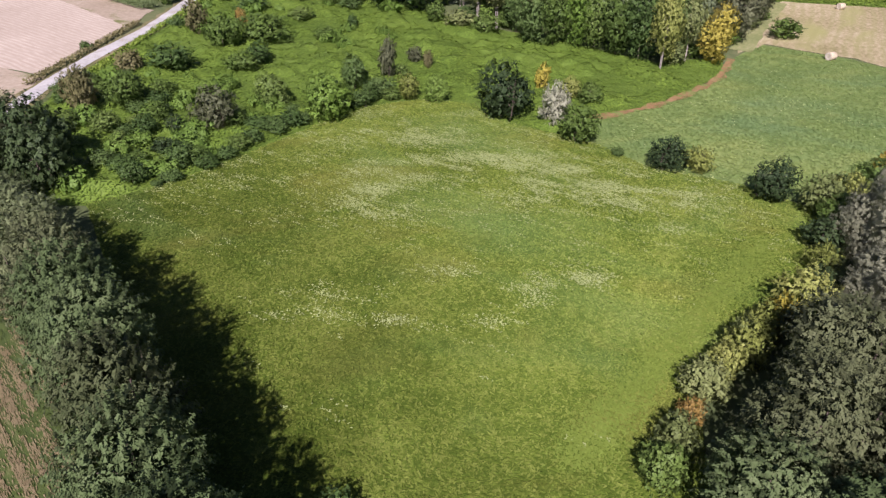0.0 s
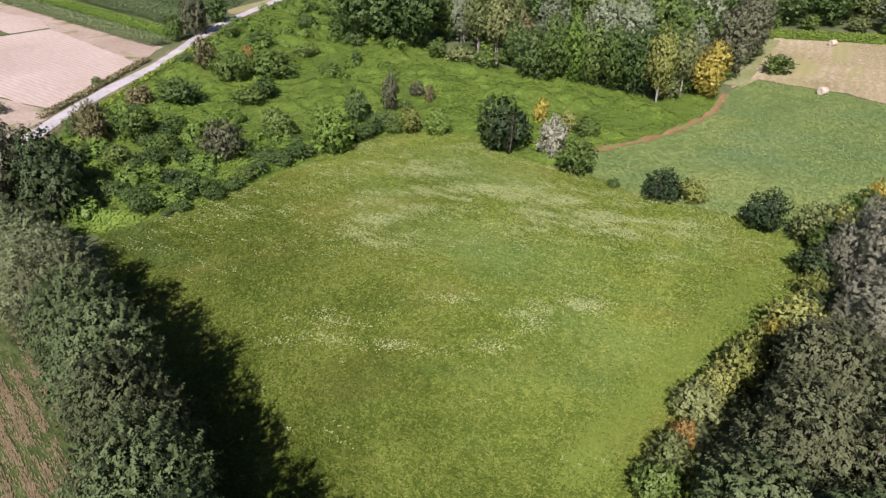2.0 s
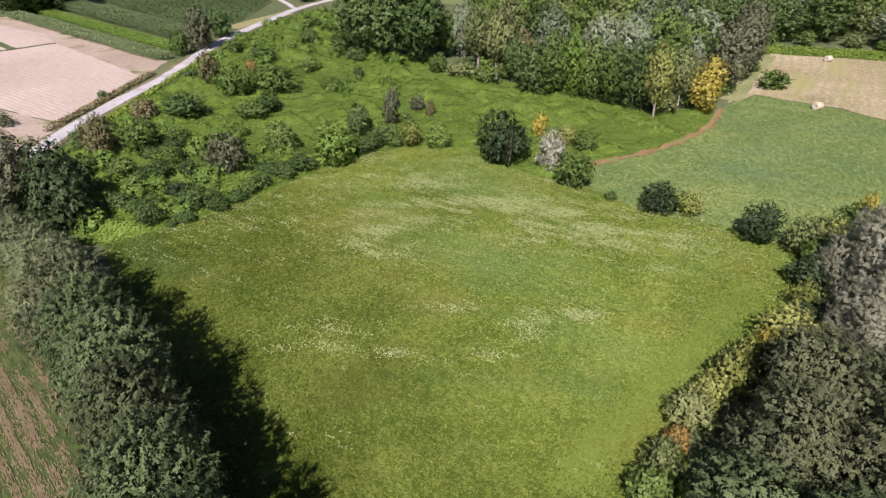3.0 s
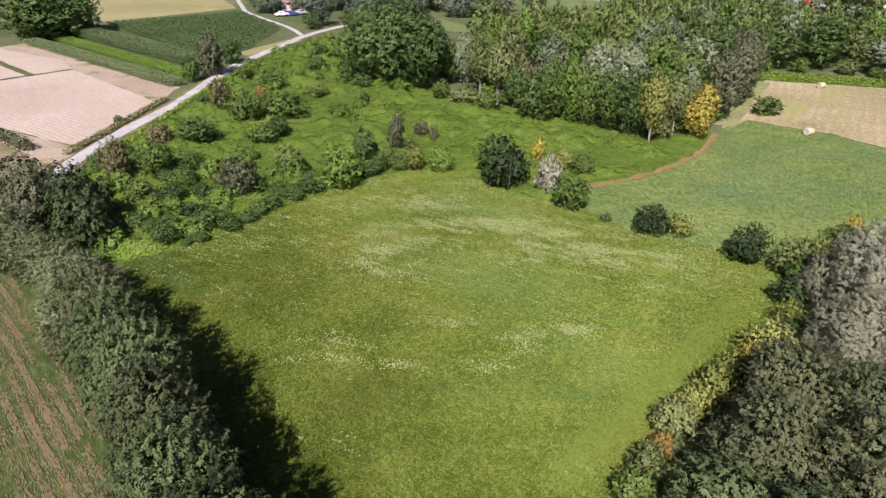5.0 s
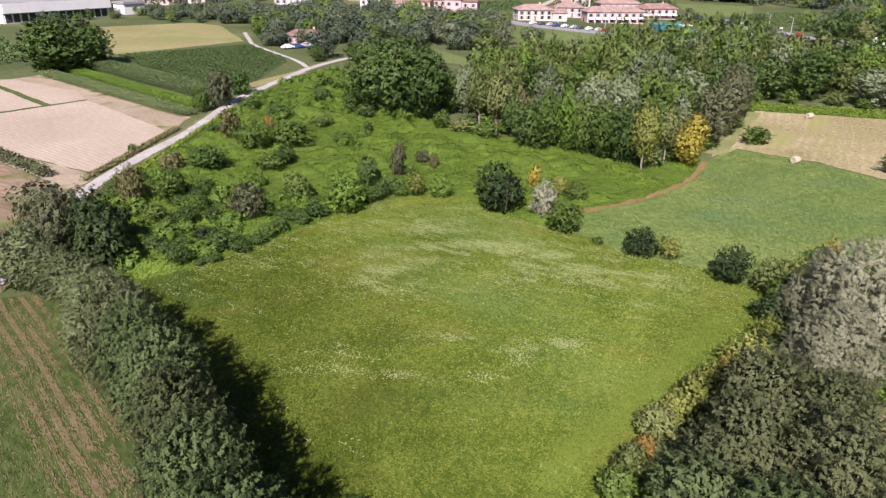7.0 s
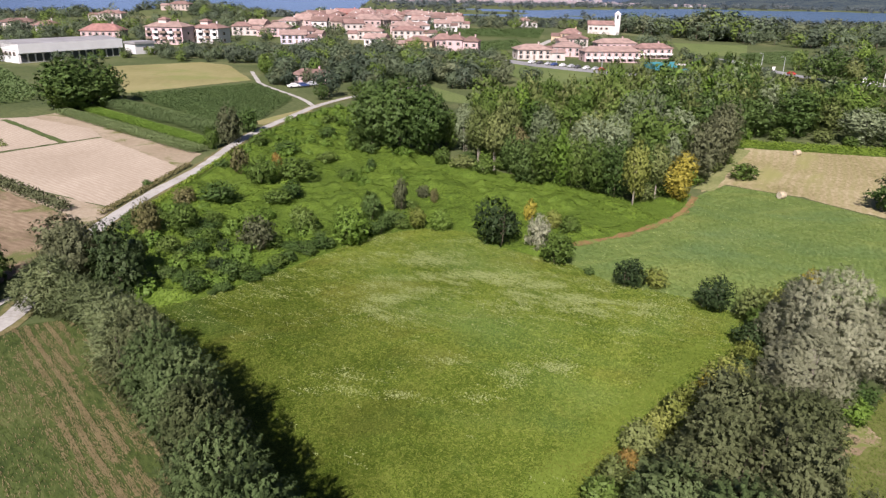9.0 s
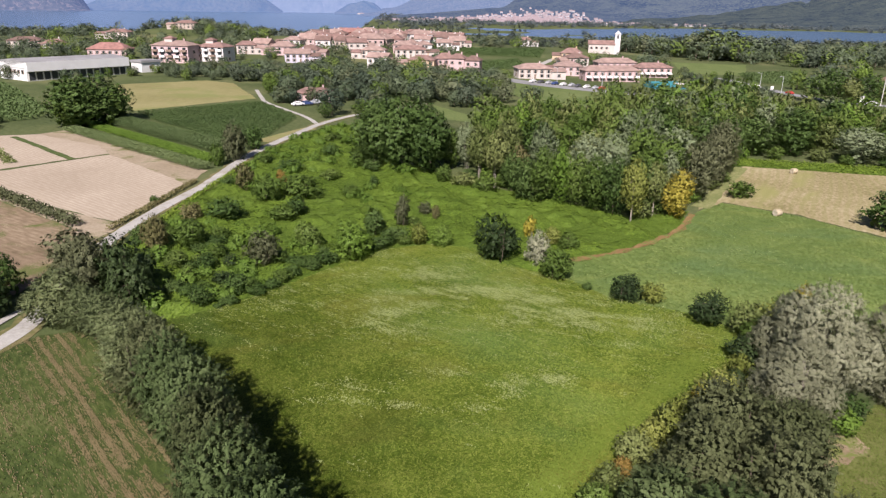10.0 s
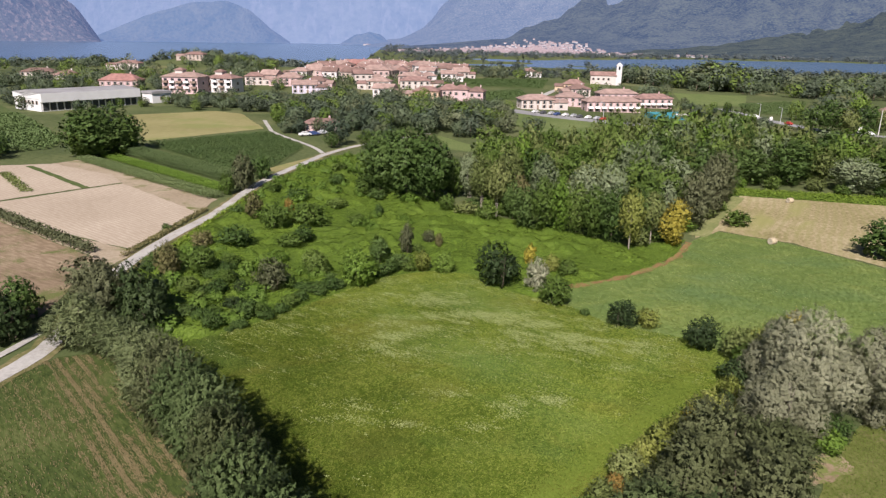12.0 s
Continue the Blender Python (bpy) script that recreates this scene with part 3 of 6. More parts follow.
def mountain(name, label, near, far, profile, mat, seed, rough=0.12, cols=90, rows=22):
    """A mountain side from its foot to its crest; profile gives crest height over distance by bearing."""
    b = np.linspace(profile[0][0], profile[-1][0], cols)
    e = np.interp(b, [q[0] for q in profile], [q[1] for q in profile])
    verts, faces = [], []
    for k in range(rows + 1):
        t = k / rows
        for i in range(cols):
            dist = near + (far - near) * t
            s = dist / math.sqrt(1 + b[i] * b[i])
            hgt = e[i] * far * (t ** 1.25)
            v = Vector((b[i] * 14.0, t * 2.2, seed))
            gully = 1 - abs(noise.noise(Vector((b[i] * 26.0 + 0.6 * noise.noise(v * 2), t * 1.2, seed + 4))))
            hgt *= 1 + rough * (noise.noise(v) + 0.6 * noise.noise(v * 2.7) + 0.4 * noise.noise(v * 6.1) + 0.7 * (gully - 0.7)) * min(1, 3 * t)
            verts.append((b[i] * s, s, -9 + hgt + 43 * e[i] / (e[i] + 0.02) * t))
    for k in range(rows):
        for i in range(cols - 1):
            a = k * cols + i
            faces.append((a, a + 1, a + cols + 1, a + cols))
    return tagged(new(name, mesh_of(name, verts, faces, [mat], smooth_all=True)), label, kind="structure")


# The third colour of each is haze painted as glow.
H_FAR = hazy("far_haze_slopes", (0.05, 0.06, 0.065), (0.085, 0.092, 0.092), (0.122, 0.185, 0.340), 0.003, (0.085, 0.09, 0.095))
H_MID = hazy("headland_slopes_hazed", (0.02, 0.034, 0.04), (0.06, 0.066, 0.06), (0.092, 0.144, 0.277), 0.007)
H_CLIFF = hazy("cliff_rock_hazed", (0.02, 0.03, 0.035), (0.07, 0.072, 0.07), (0.058, 0.085, 0.172), 0.006, (0.115, 0.10, 0.095))
H_RIGHT = hazy("wooded_slopes_hazed", (0.004, 0.009, 0.008), (0.07, 0.077, 0.052), (0.037, 0.061, 0.133), 0.011, (0.07, 0.08, 0.05))
H_NEAR = hazy("near_wooded_slopes_hazed", (0.003, 0.008, 0.005), (0.07, 0.078, 0.042), (0.020, 0.033, 0.064), 0.013, (0.06, 0.07, 0.04))
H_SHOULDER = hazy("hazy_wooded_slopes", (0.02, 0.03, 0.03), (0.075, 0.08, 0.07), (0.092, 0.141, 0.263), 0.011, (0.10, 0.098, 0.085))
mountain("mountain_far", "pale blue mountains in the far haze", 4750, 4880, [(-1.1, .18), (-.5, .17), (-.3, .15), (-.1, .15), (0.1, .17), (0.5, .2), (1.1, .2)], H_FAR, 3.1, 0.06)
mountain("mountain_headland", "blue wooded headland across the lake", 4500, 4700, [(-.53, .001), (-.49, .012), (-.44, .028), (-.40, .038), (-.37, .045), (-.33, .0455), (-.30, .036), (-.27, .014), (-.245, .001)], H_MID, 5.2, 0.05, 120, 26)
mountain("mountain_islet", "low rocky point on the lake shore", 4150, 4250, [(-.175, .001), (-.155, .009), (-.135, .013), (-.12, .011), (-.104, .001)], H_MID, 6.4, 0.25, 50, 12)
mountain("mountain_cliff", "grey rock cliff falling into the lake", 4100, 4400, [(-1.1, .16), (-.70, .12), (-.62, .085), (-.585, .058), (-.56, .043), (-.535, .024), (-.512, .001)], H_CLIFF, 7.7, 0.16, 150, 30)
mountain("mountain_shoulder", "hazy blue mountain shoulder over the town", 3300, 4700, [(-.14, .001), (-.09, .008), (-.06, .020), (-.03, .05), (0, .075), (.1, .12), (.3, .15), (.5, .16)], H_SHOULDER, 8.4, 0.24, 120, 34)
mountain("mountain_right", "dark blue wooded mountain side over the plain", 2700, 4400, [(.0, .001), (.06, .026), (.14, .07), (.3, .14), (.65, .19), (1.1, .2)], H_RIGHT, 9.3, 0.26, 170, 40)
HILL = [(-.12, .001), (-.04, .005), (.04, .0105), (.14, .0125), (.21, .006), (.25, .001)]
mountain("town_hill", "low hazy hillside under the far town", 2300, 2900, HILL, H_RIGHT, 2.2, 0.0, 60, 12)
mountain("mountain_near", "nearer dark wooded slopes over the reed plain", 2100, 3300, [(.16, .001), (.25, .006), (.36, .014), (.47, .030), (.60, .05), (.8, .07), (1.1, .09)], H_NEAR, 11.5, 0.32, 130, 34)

M_VERGE = soil("weedy_verge", (0.11, 0.12, 0.04), (0.18, 0.165, 0.07), (0.28, 0.235, 0.13), 0.15, 1.5)
M_DUST = soil("dusty_headland", (0.30, 0.24, 0.16), (0.38, 0.31, 0.22), (0.46, 0.385, 0.29), 0.08, 1.6, third=((0.14, 0.15, 0.05), 0.1, 0.56))
M_LAWN = soil("olive_lawn", (0.09, 0.112, 0.026), (0.135, 0.155, 0.04), (0.185, 0.195, 0.064), 0.08, 1.2, third=((0.20, 0.165, 0.085), 0.14, 0.62))
M_FARLAWN = soil("dull_green_lawn", (0.10, 0.14, 0.045), (0.14, 0.185, 0.06), (0.19, 0.225, 0.085), 0.05, 1.0)
M_SCUFF = soil("scuffed_earth", (0.23, 0.17, 0.10), (0.31, 0.235, 0.15), (0.40, 0.31, 0.21), 0.2, 1.8, third=((0.15, 0.175, 0.05), 0.5, 0.50))
M_HAYTRACK = soil("faded_grass_track", (0.17, 0.2, 0.072), (0.24, 0.255, 0.10), (0.32, 0.31, 0.15), 0.1, 1.5, (0.4, 1.2, 1), 60)
# fields and roads
MEADOW = [(-7, 8), (-13, 20), (-20, 32), (-31, 50), (-26.3, 53.5), (-21.2, 59.8), (-15.5, 68.5), (-12.9, 72.4), (-8.5, 77), (-3.5, 79.5), (3.4, 79), (5, 74),
          (16.4, 67), (20.2, 61.8), (28.3, 58.2), (34, 53), (30, 44), (23, 36), (15, 27), (11, 8)]
ROUGH = [(-30.4, 49.6), (-41.5, 50), (-47, 76), (-46.5, 93), (-45, 110), (-45, 133), (-44, 149), (-40, 170), (-37, 184), (-24, 190), (-14, 140), (-4, 128), (9, 116),
         (22, 107), (31, 99), (43, 104.5), (38.2, 93.6), (31.4, 85.5), (24, 79.1), (16.6, 74.8), (14.6, 67.6), (5, 74), (3.6, 79), (-3.5, 79.3), (-8.3, 76.6), (-12.6, 71.8), (-20.9, 59.1), (-26, 52.8)]
CROP = [(16.9, 74.6), (24.3, 78.8), (31.8, 85), (38.5, 93), (43.6, 103), (51.5, 111.5), (62.5, 104.5), (72.5, 91), (100, 66), (120, 30), (60, 34), (46, 47), (36, 53), (27, 58.2), (19, 62), (15.5, 67), (15.2, 72.5)]
HAY = [(45, 106), (50, 117), (69, 147.5), (101.6, 142.7), (150, 128), (150, 40), (122, 31), (101, 67), (73, 91.6), (63, 105), (52, 112)]
PLOUGH = [(-52.6, 84.5), (-51.2, 111), (-76.7, 133.6), (-94, 108), (-87, 101.5)]
BARE = [(-50.2, 56), (-52.6, 70), (-56, 79.5), (-85.5, 99.5), (-125, 112), (-145, 60), (-75, 44), (-54, 45)]
STRIPS = [(-95, 109), (-77.5, 134.5), (-84, 143), (-104, 154), (-118, 147), (-150, 110)]
CORN = [(-103, 162), (-98, 188), (-54.5, 145), (-51.5, 122), (-53.5, 122.5)]
VINES = [(-97, 191), (-72, 231), (-49, 196), (-49.5, 158), (-55, 148)]
STUBBLE = [(-137, 262), (-100, 197), (-73, 237), (-95, 281), (-109, 288)]
WESTVINES = [(-205, 288), (-122, 190), (-118, 176), (-125, 165), (-300, 200), (-300, 290)]
FIELD = [(-42, 45), (-35, 49), (-21, 31), (-12, 14), (-12, -20), (-12, -60), (-120, -60), (-110, 10), (-60, 8), (-47.2, 30)]
patch("meadow", MEADOW, M_MEADOW, "lush green meadow with pale flower drifts", 0.05, 0.5)
patch("bramble_ground", ROUGH, M_ROUGH, "overgrown bright green bramble ground", 0.04, 0.5, seed=2)
patch("clover_field", CROP, M_CROP, "blue-green clover crop with pale flowers", 0.04, 0.4, seed=3)
patch("hay_field", HAY, M_HAY, "mown straw-coloured hay field", 0.045, 0.6, seed=4)
patch("grassy_strip", [(64, 147.5), (69, 157), (103, 153), (150, 139), (150, 127.5), (101.6, 142.3), (69, 147.2)], M_ROUGH, "bright green grassy strip behind the hay field", 0.042, 0.6, seed=41)
patch("tilled_field", PLOUGH, M_PLOUGH, "dry pinkish tilled field with fine furrows", 0.05, 0.4, seed=5)
patch("headland", [(-50.6, 110), (-51, 121.5), (-101.5, 160.5), (-105, 153.5), (-84, 142.5), (-76.5, 133.2), (-51.6, 110.6)], M_DUST, "dusty trodden headland beside the tilled field", 0.055, 0.5, seed=31)
patch("bare_field", BARE, M_EARTH, "brown bare field with weeds", 0.05, 0.4, seed=6)
patch("field_corner", [(-51.2, 71), (-50.6, 84), (-52.6, 84.2), (-87, 101.2), (-85.7, 99.8), (-56.1, 79.8), (-53, 71)], M_DUST, "dusty margin between two tilled fields", 0.047, 0.25, seed=19)
patch("strip_field", STRIPS, M_PLOUGH, "dry tilled strips beside the crop rows", 0.05, 0.4, seed=7)
patch("crop_floor", CORN, M_VINEFLOOR, "grassy floor under tall crop rows", 0.05, 0.4, seed=8)
patch("vineyard_floor", VINES, M_VINEFLOOR, "dark green grass between vine rows", 0.05, 0.4, seed=9)
patch("stubble_field", STUBBLE, M_STUBBLE, "dry yellow stubble field on a rise", 0.06, 0.6, seed=10)
patch("west_vineyard_floor", WESTVINES, M_VINEFLOOR, "green vineyard slope", 0.06, 0.6, seed=11)
patch("east_lawn", [(30, 25), (34.5, 32.5), (40, 38), (47, 42), (58, 34), (90, 20), (90, -40), (24, -40), (25, 8)], M_LAWN, "sunlit green lawn beside the thicket", 0.05, 0.5, seed=21)
patch("bare_patch", [(30.6, 28.2), (31.6, 31.2), (34, 33.4), (36.6, 33.6), (35.6, 31), (33.2, 29)], M_SCUFF, "dry bare patch of ground beside the thicket", 0.07, 0.9, 0.35, seed=22)
patch("mown_field", FIELD, M_MOWN, "mown field with brown swaths beside the hedge", 0.045, 0.4, seed=12)
patch("far_meadow", [(16, 300), (34, 240), (78, 262), (72, 292), (46, 318), (26, 332)], M_FARLAWN, "bright green meadow before the parking area", 0.06, 0.8, seed=13)
patch("clearing_meadow", [(-9, 238), (-6, 205), (5, 200), (6, 212)], M_FARLAWN, "small green clearing by the lane", 0.06, 0.6, seed=14)
patch("hill_vineyard_floor", [(-3, 514), (63, 522), (53, 462), (3, 465)], M_VINEFLOOR, "green vineyard beside the village", 0.08, 0.5, seed=15)
patch("lower_vineyard_floor", [(10, 423), (37, 450), (40, 404), (13, 378)], M_VINEFLOOR, "small green vineyard beside the village", 0.08, 0.5, seed=16)
patch("park_lawn", [(144, 477), (202, 496), (170, 412), (133, 413)], M_FARLAWN, "pale green lawn before tall trees", 0.08, 0.8, seed=17)
patch("east_vineyard_floor", [(168, 420), (232, 466), (176, 354), (160, 378)], M_VINEFLOOR, "dark green vineyard below the trees", 0.08, 0.5, seed=18)
LANE = [(-54, -10), (-49.5, 15), (-46.5, 34), (-44.5, 47), (-47.5, 62), (-49.3, 76), (-48.9, 93), (-47.2, 110), (-47.2, 133), (-46, 149), (-42.6, 170), (-40, 185), (-33, 205), (-23, 221), (-12, 241)]
ribbon("lane_verge", LANE, 3.6, M_VERGE, "weedy olive verges of the lane", 0.06, wobble=0.7)
ribbon("gravel_lane", LANE, 2.2, M_GRAVEL, "white gravel farm lane", 0.10, crown=0.12)
ribbon("side_track", [(-53, 20), (-50, 36), (-48.3, 44), (-47.3, 51)], 0.9, M_GRAVEL, "white gravel track beside the lane", 0.12)
ribbon("dirt_path", [(16.6, 74.8), (24, 79), (31.5, 85.2), (38.2, 93.2), (43, 102.6)], 1.15, M_DIRT, "reddish bare path between crop and brambles", 0.09, wobble=0.9)
ribbon("hay_track", [(46.2, 107.5), (51.5, 117), (59, 131), (68, 146)], 3.4, M_HAYTRACK, "faded grassy track along the hay field", 0.075, wobble=0.6)
ribbon("vineyard_track", [(-41, 186), (-48, 200), (-66, 226), (-72, 240), (-80, 262)], 1.5, M_GRAVEL, "pale track round the vineyard", 0.10)
ribbon("stubble_track", [(-41, 178), (-46, 165), (-49, 155)], 4.0, M_STUBBLE, "dry headland beside the vineyard", 0.085)
ribbon("village_road", [(18, 345), (40, 322), (68, 303), (90, 292)], 12.0, M_ASPHALT, "grey road and parking strip below the village", 0.12, 3, 0.1)
ribbon("main_road", [(150, 395), (153, 350), (158, 318), (168, 292), (190, 280), (240, 270)], 7.0, M_ASPHALT, "grey main road behind the wood", 0.12, 3, 0.1)
ribbon("hill_road", [(30, 350), (42, 400), (60, 455), (70, 470)], 4.0, M_GRAVEL, "pale road climbing past the vineyard", 0.12, 3, 0.1)
ribbon("field_track", [(-81.8, 126.8), (-95, 138), (-108.4, 149.2)], 1.6, M_VINEFLOOR, "weedy strip between tilled fields", 0.10, 2, 0.3)


# the far town at the foot of the mountains, blue haze mixed into its colours
M_TOWN_HAZED = [plain(f"far_{w}", c, 0.9, 0.15, 0.05) for w, c in (("walls", (0.34, 0.315, 0.335)), ("roofs", (0.27, 0.215, 0.23)), ("pale_walls", (0.41, 0.40, 0.43)))]
rv = rng_of(91)
tv, tf, ti = [], [], []


def town_house(x0, y0, z0, w, d, h):
    k = len(tv)
    tv.extend([(x0 + i * w / 2, y0 + j * d / 2, z0 + q) for q in (-6, h) for i, j in ((-1, -1), (1, -1), (1, 1), (-1, 1))] + [(x0 - w / 2, y0, z0 + h + 2.5), (x0 + w / 2, y0, z0 + h + 2.5)])
    tf.extend([tuple(k + i for i in q) for q in ((0, 1, 5, 4), (1, 2, 6, 5), (2, 3, 7, 6), (3, 0, 4, 7), (4, 5, 9, 8), (6, 7, 8, 9), (5, 6, 9), (7, 4, 8))])
    ti.extend([int(rv.choice([0, 2]))] * 4 + [1] * 2 + [0] * 2)


# bearing, spread, lowest and highest part of the hillside, houses
for bear, spread, lo, hi, n in [(0.08, 0.06, 0.0, 0.6, 560), (0.12, 0.04, 0.0, 0.95, 240), (0.0, 0.07, 0.0, 0.35, 330), (-0.07, 0.035, 0.0, 0.25, 190), (0.19, 0.03, 0.0, 0.3, 30)]:
    for _ in range(n):
        b = float(np.clip(bear + rv.normal() * spread * 0.7, -0.11, 0.24))
        q = rv.uniform(lo, hi) * rv.uniform(0.2, 1.0)
        s = (2300 + 600 * q) / math.sqrt(1 + b * b)
        e = float(np.interp(b, [k[0] for k in HILL], [k[1] for k in HILL]))
        up = e * 2900 * q ** 1.25 + 43 * e / (e + 0.02) * q
        town_house(b * s, s, -8.5 + up, rv.uniform(5, 12), rv.uniform(6, 9), rv.uniform(2, 4))
for _ in range(26):
    town_house(-0.115 * 4120 + rv.normal() * 60, 4100 + rv.uniform(0, 40), -8, rv.uniform(10, 22), 12, rv.uniform(3, 6))
for _ in range(34):
    town_house(rv.uniform(-0.40, -0.27) * 4480, 4470 + rv.uniform(0, 30), -8, rv.uniform(10, 24), 12, rv.uniform(3, 6))
for x, y, n in [(440, 2080, 8), (650, 2080, 6), (930, 2050, 10)]:
    for _ in range(n):
        px, py = x + rv.normal() * 32, y + rv.normal() * 20
        town_house(px, py, float(gz(px, py)), rv.uniform(8, 18), 9, rv.uniform(3, 6))
tagged(new("far_town", mesh_of("far_town", tv, tf, M_TOWN_HAZED, ti)), "distant pale town with tiled roofs below the mountains", kind="stuff")


# ---- trees and shrubs ----
K_ROB = [tree_kind("robinia", 10 + i, 8.0, 3.8, 34000, 0.15, (L_ROBINIA, L_ROBINIA_DRY, L_ROBINIA_PALE)[i], 0.03, 24, "spread", 0.6, "frond", stems=2, lump=0.3, per=26, spray=0.75, rise=1.25, uneven=0.6, lift=0.35, feather=0.46) for i in range(3)]
K_WIL = [tree_kind("silver_willow", 20 + i, 12.0, 6.0, 90000, 0.24, L_SILVER, 0.02, 24, "round", 0.24, "plume", M_PALEBARK, 0.27, stems=3, thick=0.28, per=26, spray=0.6, rise=1.4, uneven=0.6, lift=0.5, feather=0.34) for i in range(2)]
L_DEEP = leafage("very_dark_leaves", (0.02, 0.037, 0.014), (0.04, 0.066, 0.022), (0.082, 0.115, 0.042))
TONES = dict(deep=L_DEEP, dark=L_DARK, mid=L_MID, bright=L_BRIGHT, olive=L_OLIVE, brown=L_BROWN, purple=L_PURPLE, yellow=L_YELLOW, ygreen=L_YGREEN, orange=L_ORANGE, white=L_WHITEBLOOM, silver=L_SILVER, grey=L_GREY)
K_SHRUB = {n: [tree_kind("shrub", 40 + 7 * k + i, 4.5, 2.6, 5600, 0.19, m, 0.0, 20, "round", 0.75, "", stems=3, thick=0.06, lump=0.32, per=12, spray=0.5, uneven=0.55, lift=0.2, feather=0.42) for i in range(2)] for k, (n, m) in enumerate(TONES.items()) if n not in ("silver", "grey")}
K_BUSH = {n: [tree_kind("bush", 540 + 7 * k + i, 4.5, 2.6, 3200, 0.25, m, 0.0, 18, "round", 0.75, "", stems=3, thick=0.06, lump=0.33, per=10, spray=0.5, uneven=0.55, lift=0.2, feather=0.42) for i in range(2)] for k, (n, m) in enumerate(TONES.items()) if n not in ("silver", "grey")}
K_WOOD = {n: [tree_kind("wood_tree", 120 + 9 * k + i, 13, 4.2, 8200, 0.33, TONES[n], lo, 30, sh, 0.7, bark=bk, thick=0.13, stems=3 if bk is M_PALEBARK else 1, lump=0.3, uneven=0.42, rise=1.7, per=12, spray=0.9, lift=0.7, feather=0.42) for i in range(2)]
          for k, (n, lo, sh, bk) in enumerate([("dark", 0.03, "tall", M_BARK), ("mid", 0.03, "round", M_BARK), ("olive", 0.34, "tall", M_PALEBARK), ("purple", 0.05, "tall", M_BARK), ("grey", 0.1, "round", M_PALEBARK),
                                               ("yellow", 0.05, "tall", M_BARK), ("bright", 0.03, "round", M_BARK), ("ygreen", 0.24, "tall", M_PALEBARK), ("brown", 0.3, "tall", M_PALEBARK)])}
K_DEEP = {n: [tree_kind("deep_tree", 220 + 9 * k + i, 12, 4.4, 3500, 0.39, TONES[n], 0.03, 20, "round", 0.75, thick=0.17, lump=0.33, limbs=3, uneven=0.45, rise=1.5, spray=0.9, lift=0.7, feather=0.4) for i in range(2)] for k, n in enumerate(("dark", "mid", "olive", "purple", "grey", "bright"))}
K_FARWOOD = {n: [tree_kind("deep_tree", 260 + 9 * k + i, 12, 4.4, 1300, 0.56, TONES[n], 0.03, 18, "round", 0.75, thick=0.17, lump=0.33, limbs=3, uneven=0.45, rise=1.5, spray=0.9, lift=0.7, feather=0.4) for i in range(2)] for k, n in enumerate(("dark", "mid", "olive", "purple", "grey", "bright"))}
K_FAR = {n: [tree_kind("far_tree", 300 + 5 * k + i, 9, 4.5, 620, 0.62, m, 0.03, 12, "round", 0.8, thick=0.2, limbs=3, per=5, lump=0.42, uneven=0.42, rise=0.9) for i in range(2)] for k, (n, m) in enumerate((("dark", L_FARDARK), ("mid", L_FARGREEN), ("olive", L_FAROLIVE), ("bright", L_MID)))}
K_HAZE = {n: [tree_kind("far_tree", 340 + 5 * k + i, 9, 4.5, 250, 0.95, m, 0.03, 9, "round", 0.8, thick=0.2, limbs=2, per=4, lump=0.45, uneven=0.42, rise=0.9, core=False) for i in range(2)] for k, (n, m) in enumerate((("dark", L_FARDARK), ("mid", L_FARGREEN), ("olive", L_FAROLIVE), ("bright", L_MID)))}
rt = rng_of(77)
# hedge of robinias west of the meadow
for i, (x, y, h, r) in enumerate([(-7.2, 8.6, 7.6, 3.4), (-9.8, 12.4, 9, 3.6), (-12.7, 16.2, 9.2, 3.6), (-14.9, 20.2, 9.4, 3.6), (-17.7, 24.2, 9.4, 3.6), (-20.9, 28, 9.2, 3.5), (-24.1, 31.6, 8.8, 3.5), (-27.2, 35.7, 7.2, 3.5), (-30.3, 39.8, 5.9, 3.3), (-33.8, 43.6, 5.2, 3.2), (-37.2, 46.6, 4.8, 3.0)]):
    plant(K_ROB[(0, 0, 0, 1, 0, 0, 1, 2, 2, 2, 2)[i]], "robinia_tree", "feathery grey-green robinia in the field hedge", "tree", x, y, h, r, 57 * i, "hedge robinias")
# thicket east of the meadow
for i, (x, y, h, r) in enumerate([(14.6, 17.6, 6.5, 3.6), (18.4, 21.4, 7.8, 4.0), (21.8, 26.2, 8.2, 4.0), (24.4, 30.6, 5.6, 3.2), (22.6, 19.6, 8.4, 4.0), (25.4, 25, 7.4, 3.6), (28.2, 28.6, 5, 3.0), (17.6, 13.6, 8, 4.4), (24, 13.6, 8, 3.6)]):
    plant(K_ROB[(0, 1, 1, 1, 1, 1, 1, 0, 1)[i]], "robinia_tree", "dense dull green robinia in the thicket", "tree", x, y, h, r, 71 * i, "thicket robinias")
for x, y, h, r, t in [(30.8, 35.2, 7.2, 4.2, 0), (36, 40.4, 10.2, 5.2, 80), (41.8, 39.6, 9, 4.8, 190), (34, 44.4, 8, 3.3, 250)]:
    plant(K_WIL[int(t) // 80 % 2], "willow_tree", "large silver-grey willow with drooping foliage", "tree", x, y, h, r, t, "silver willows")
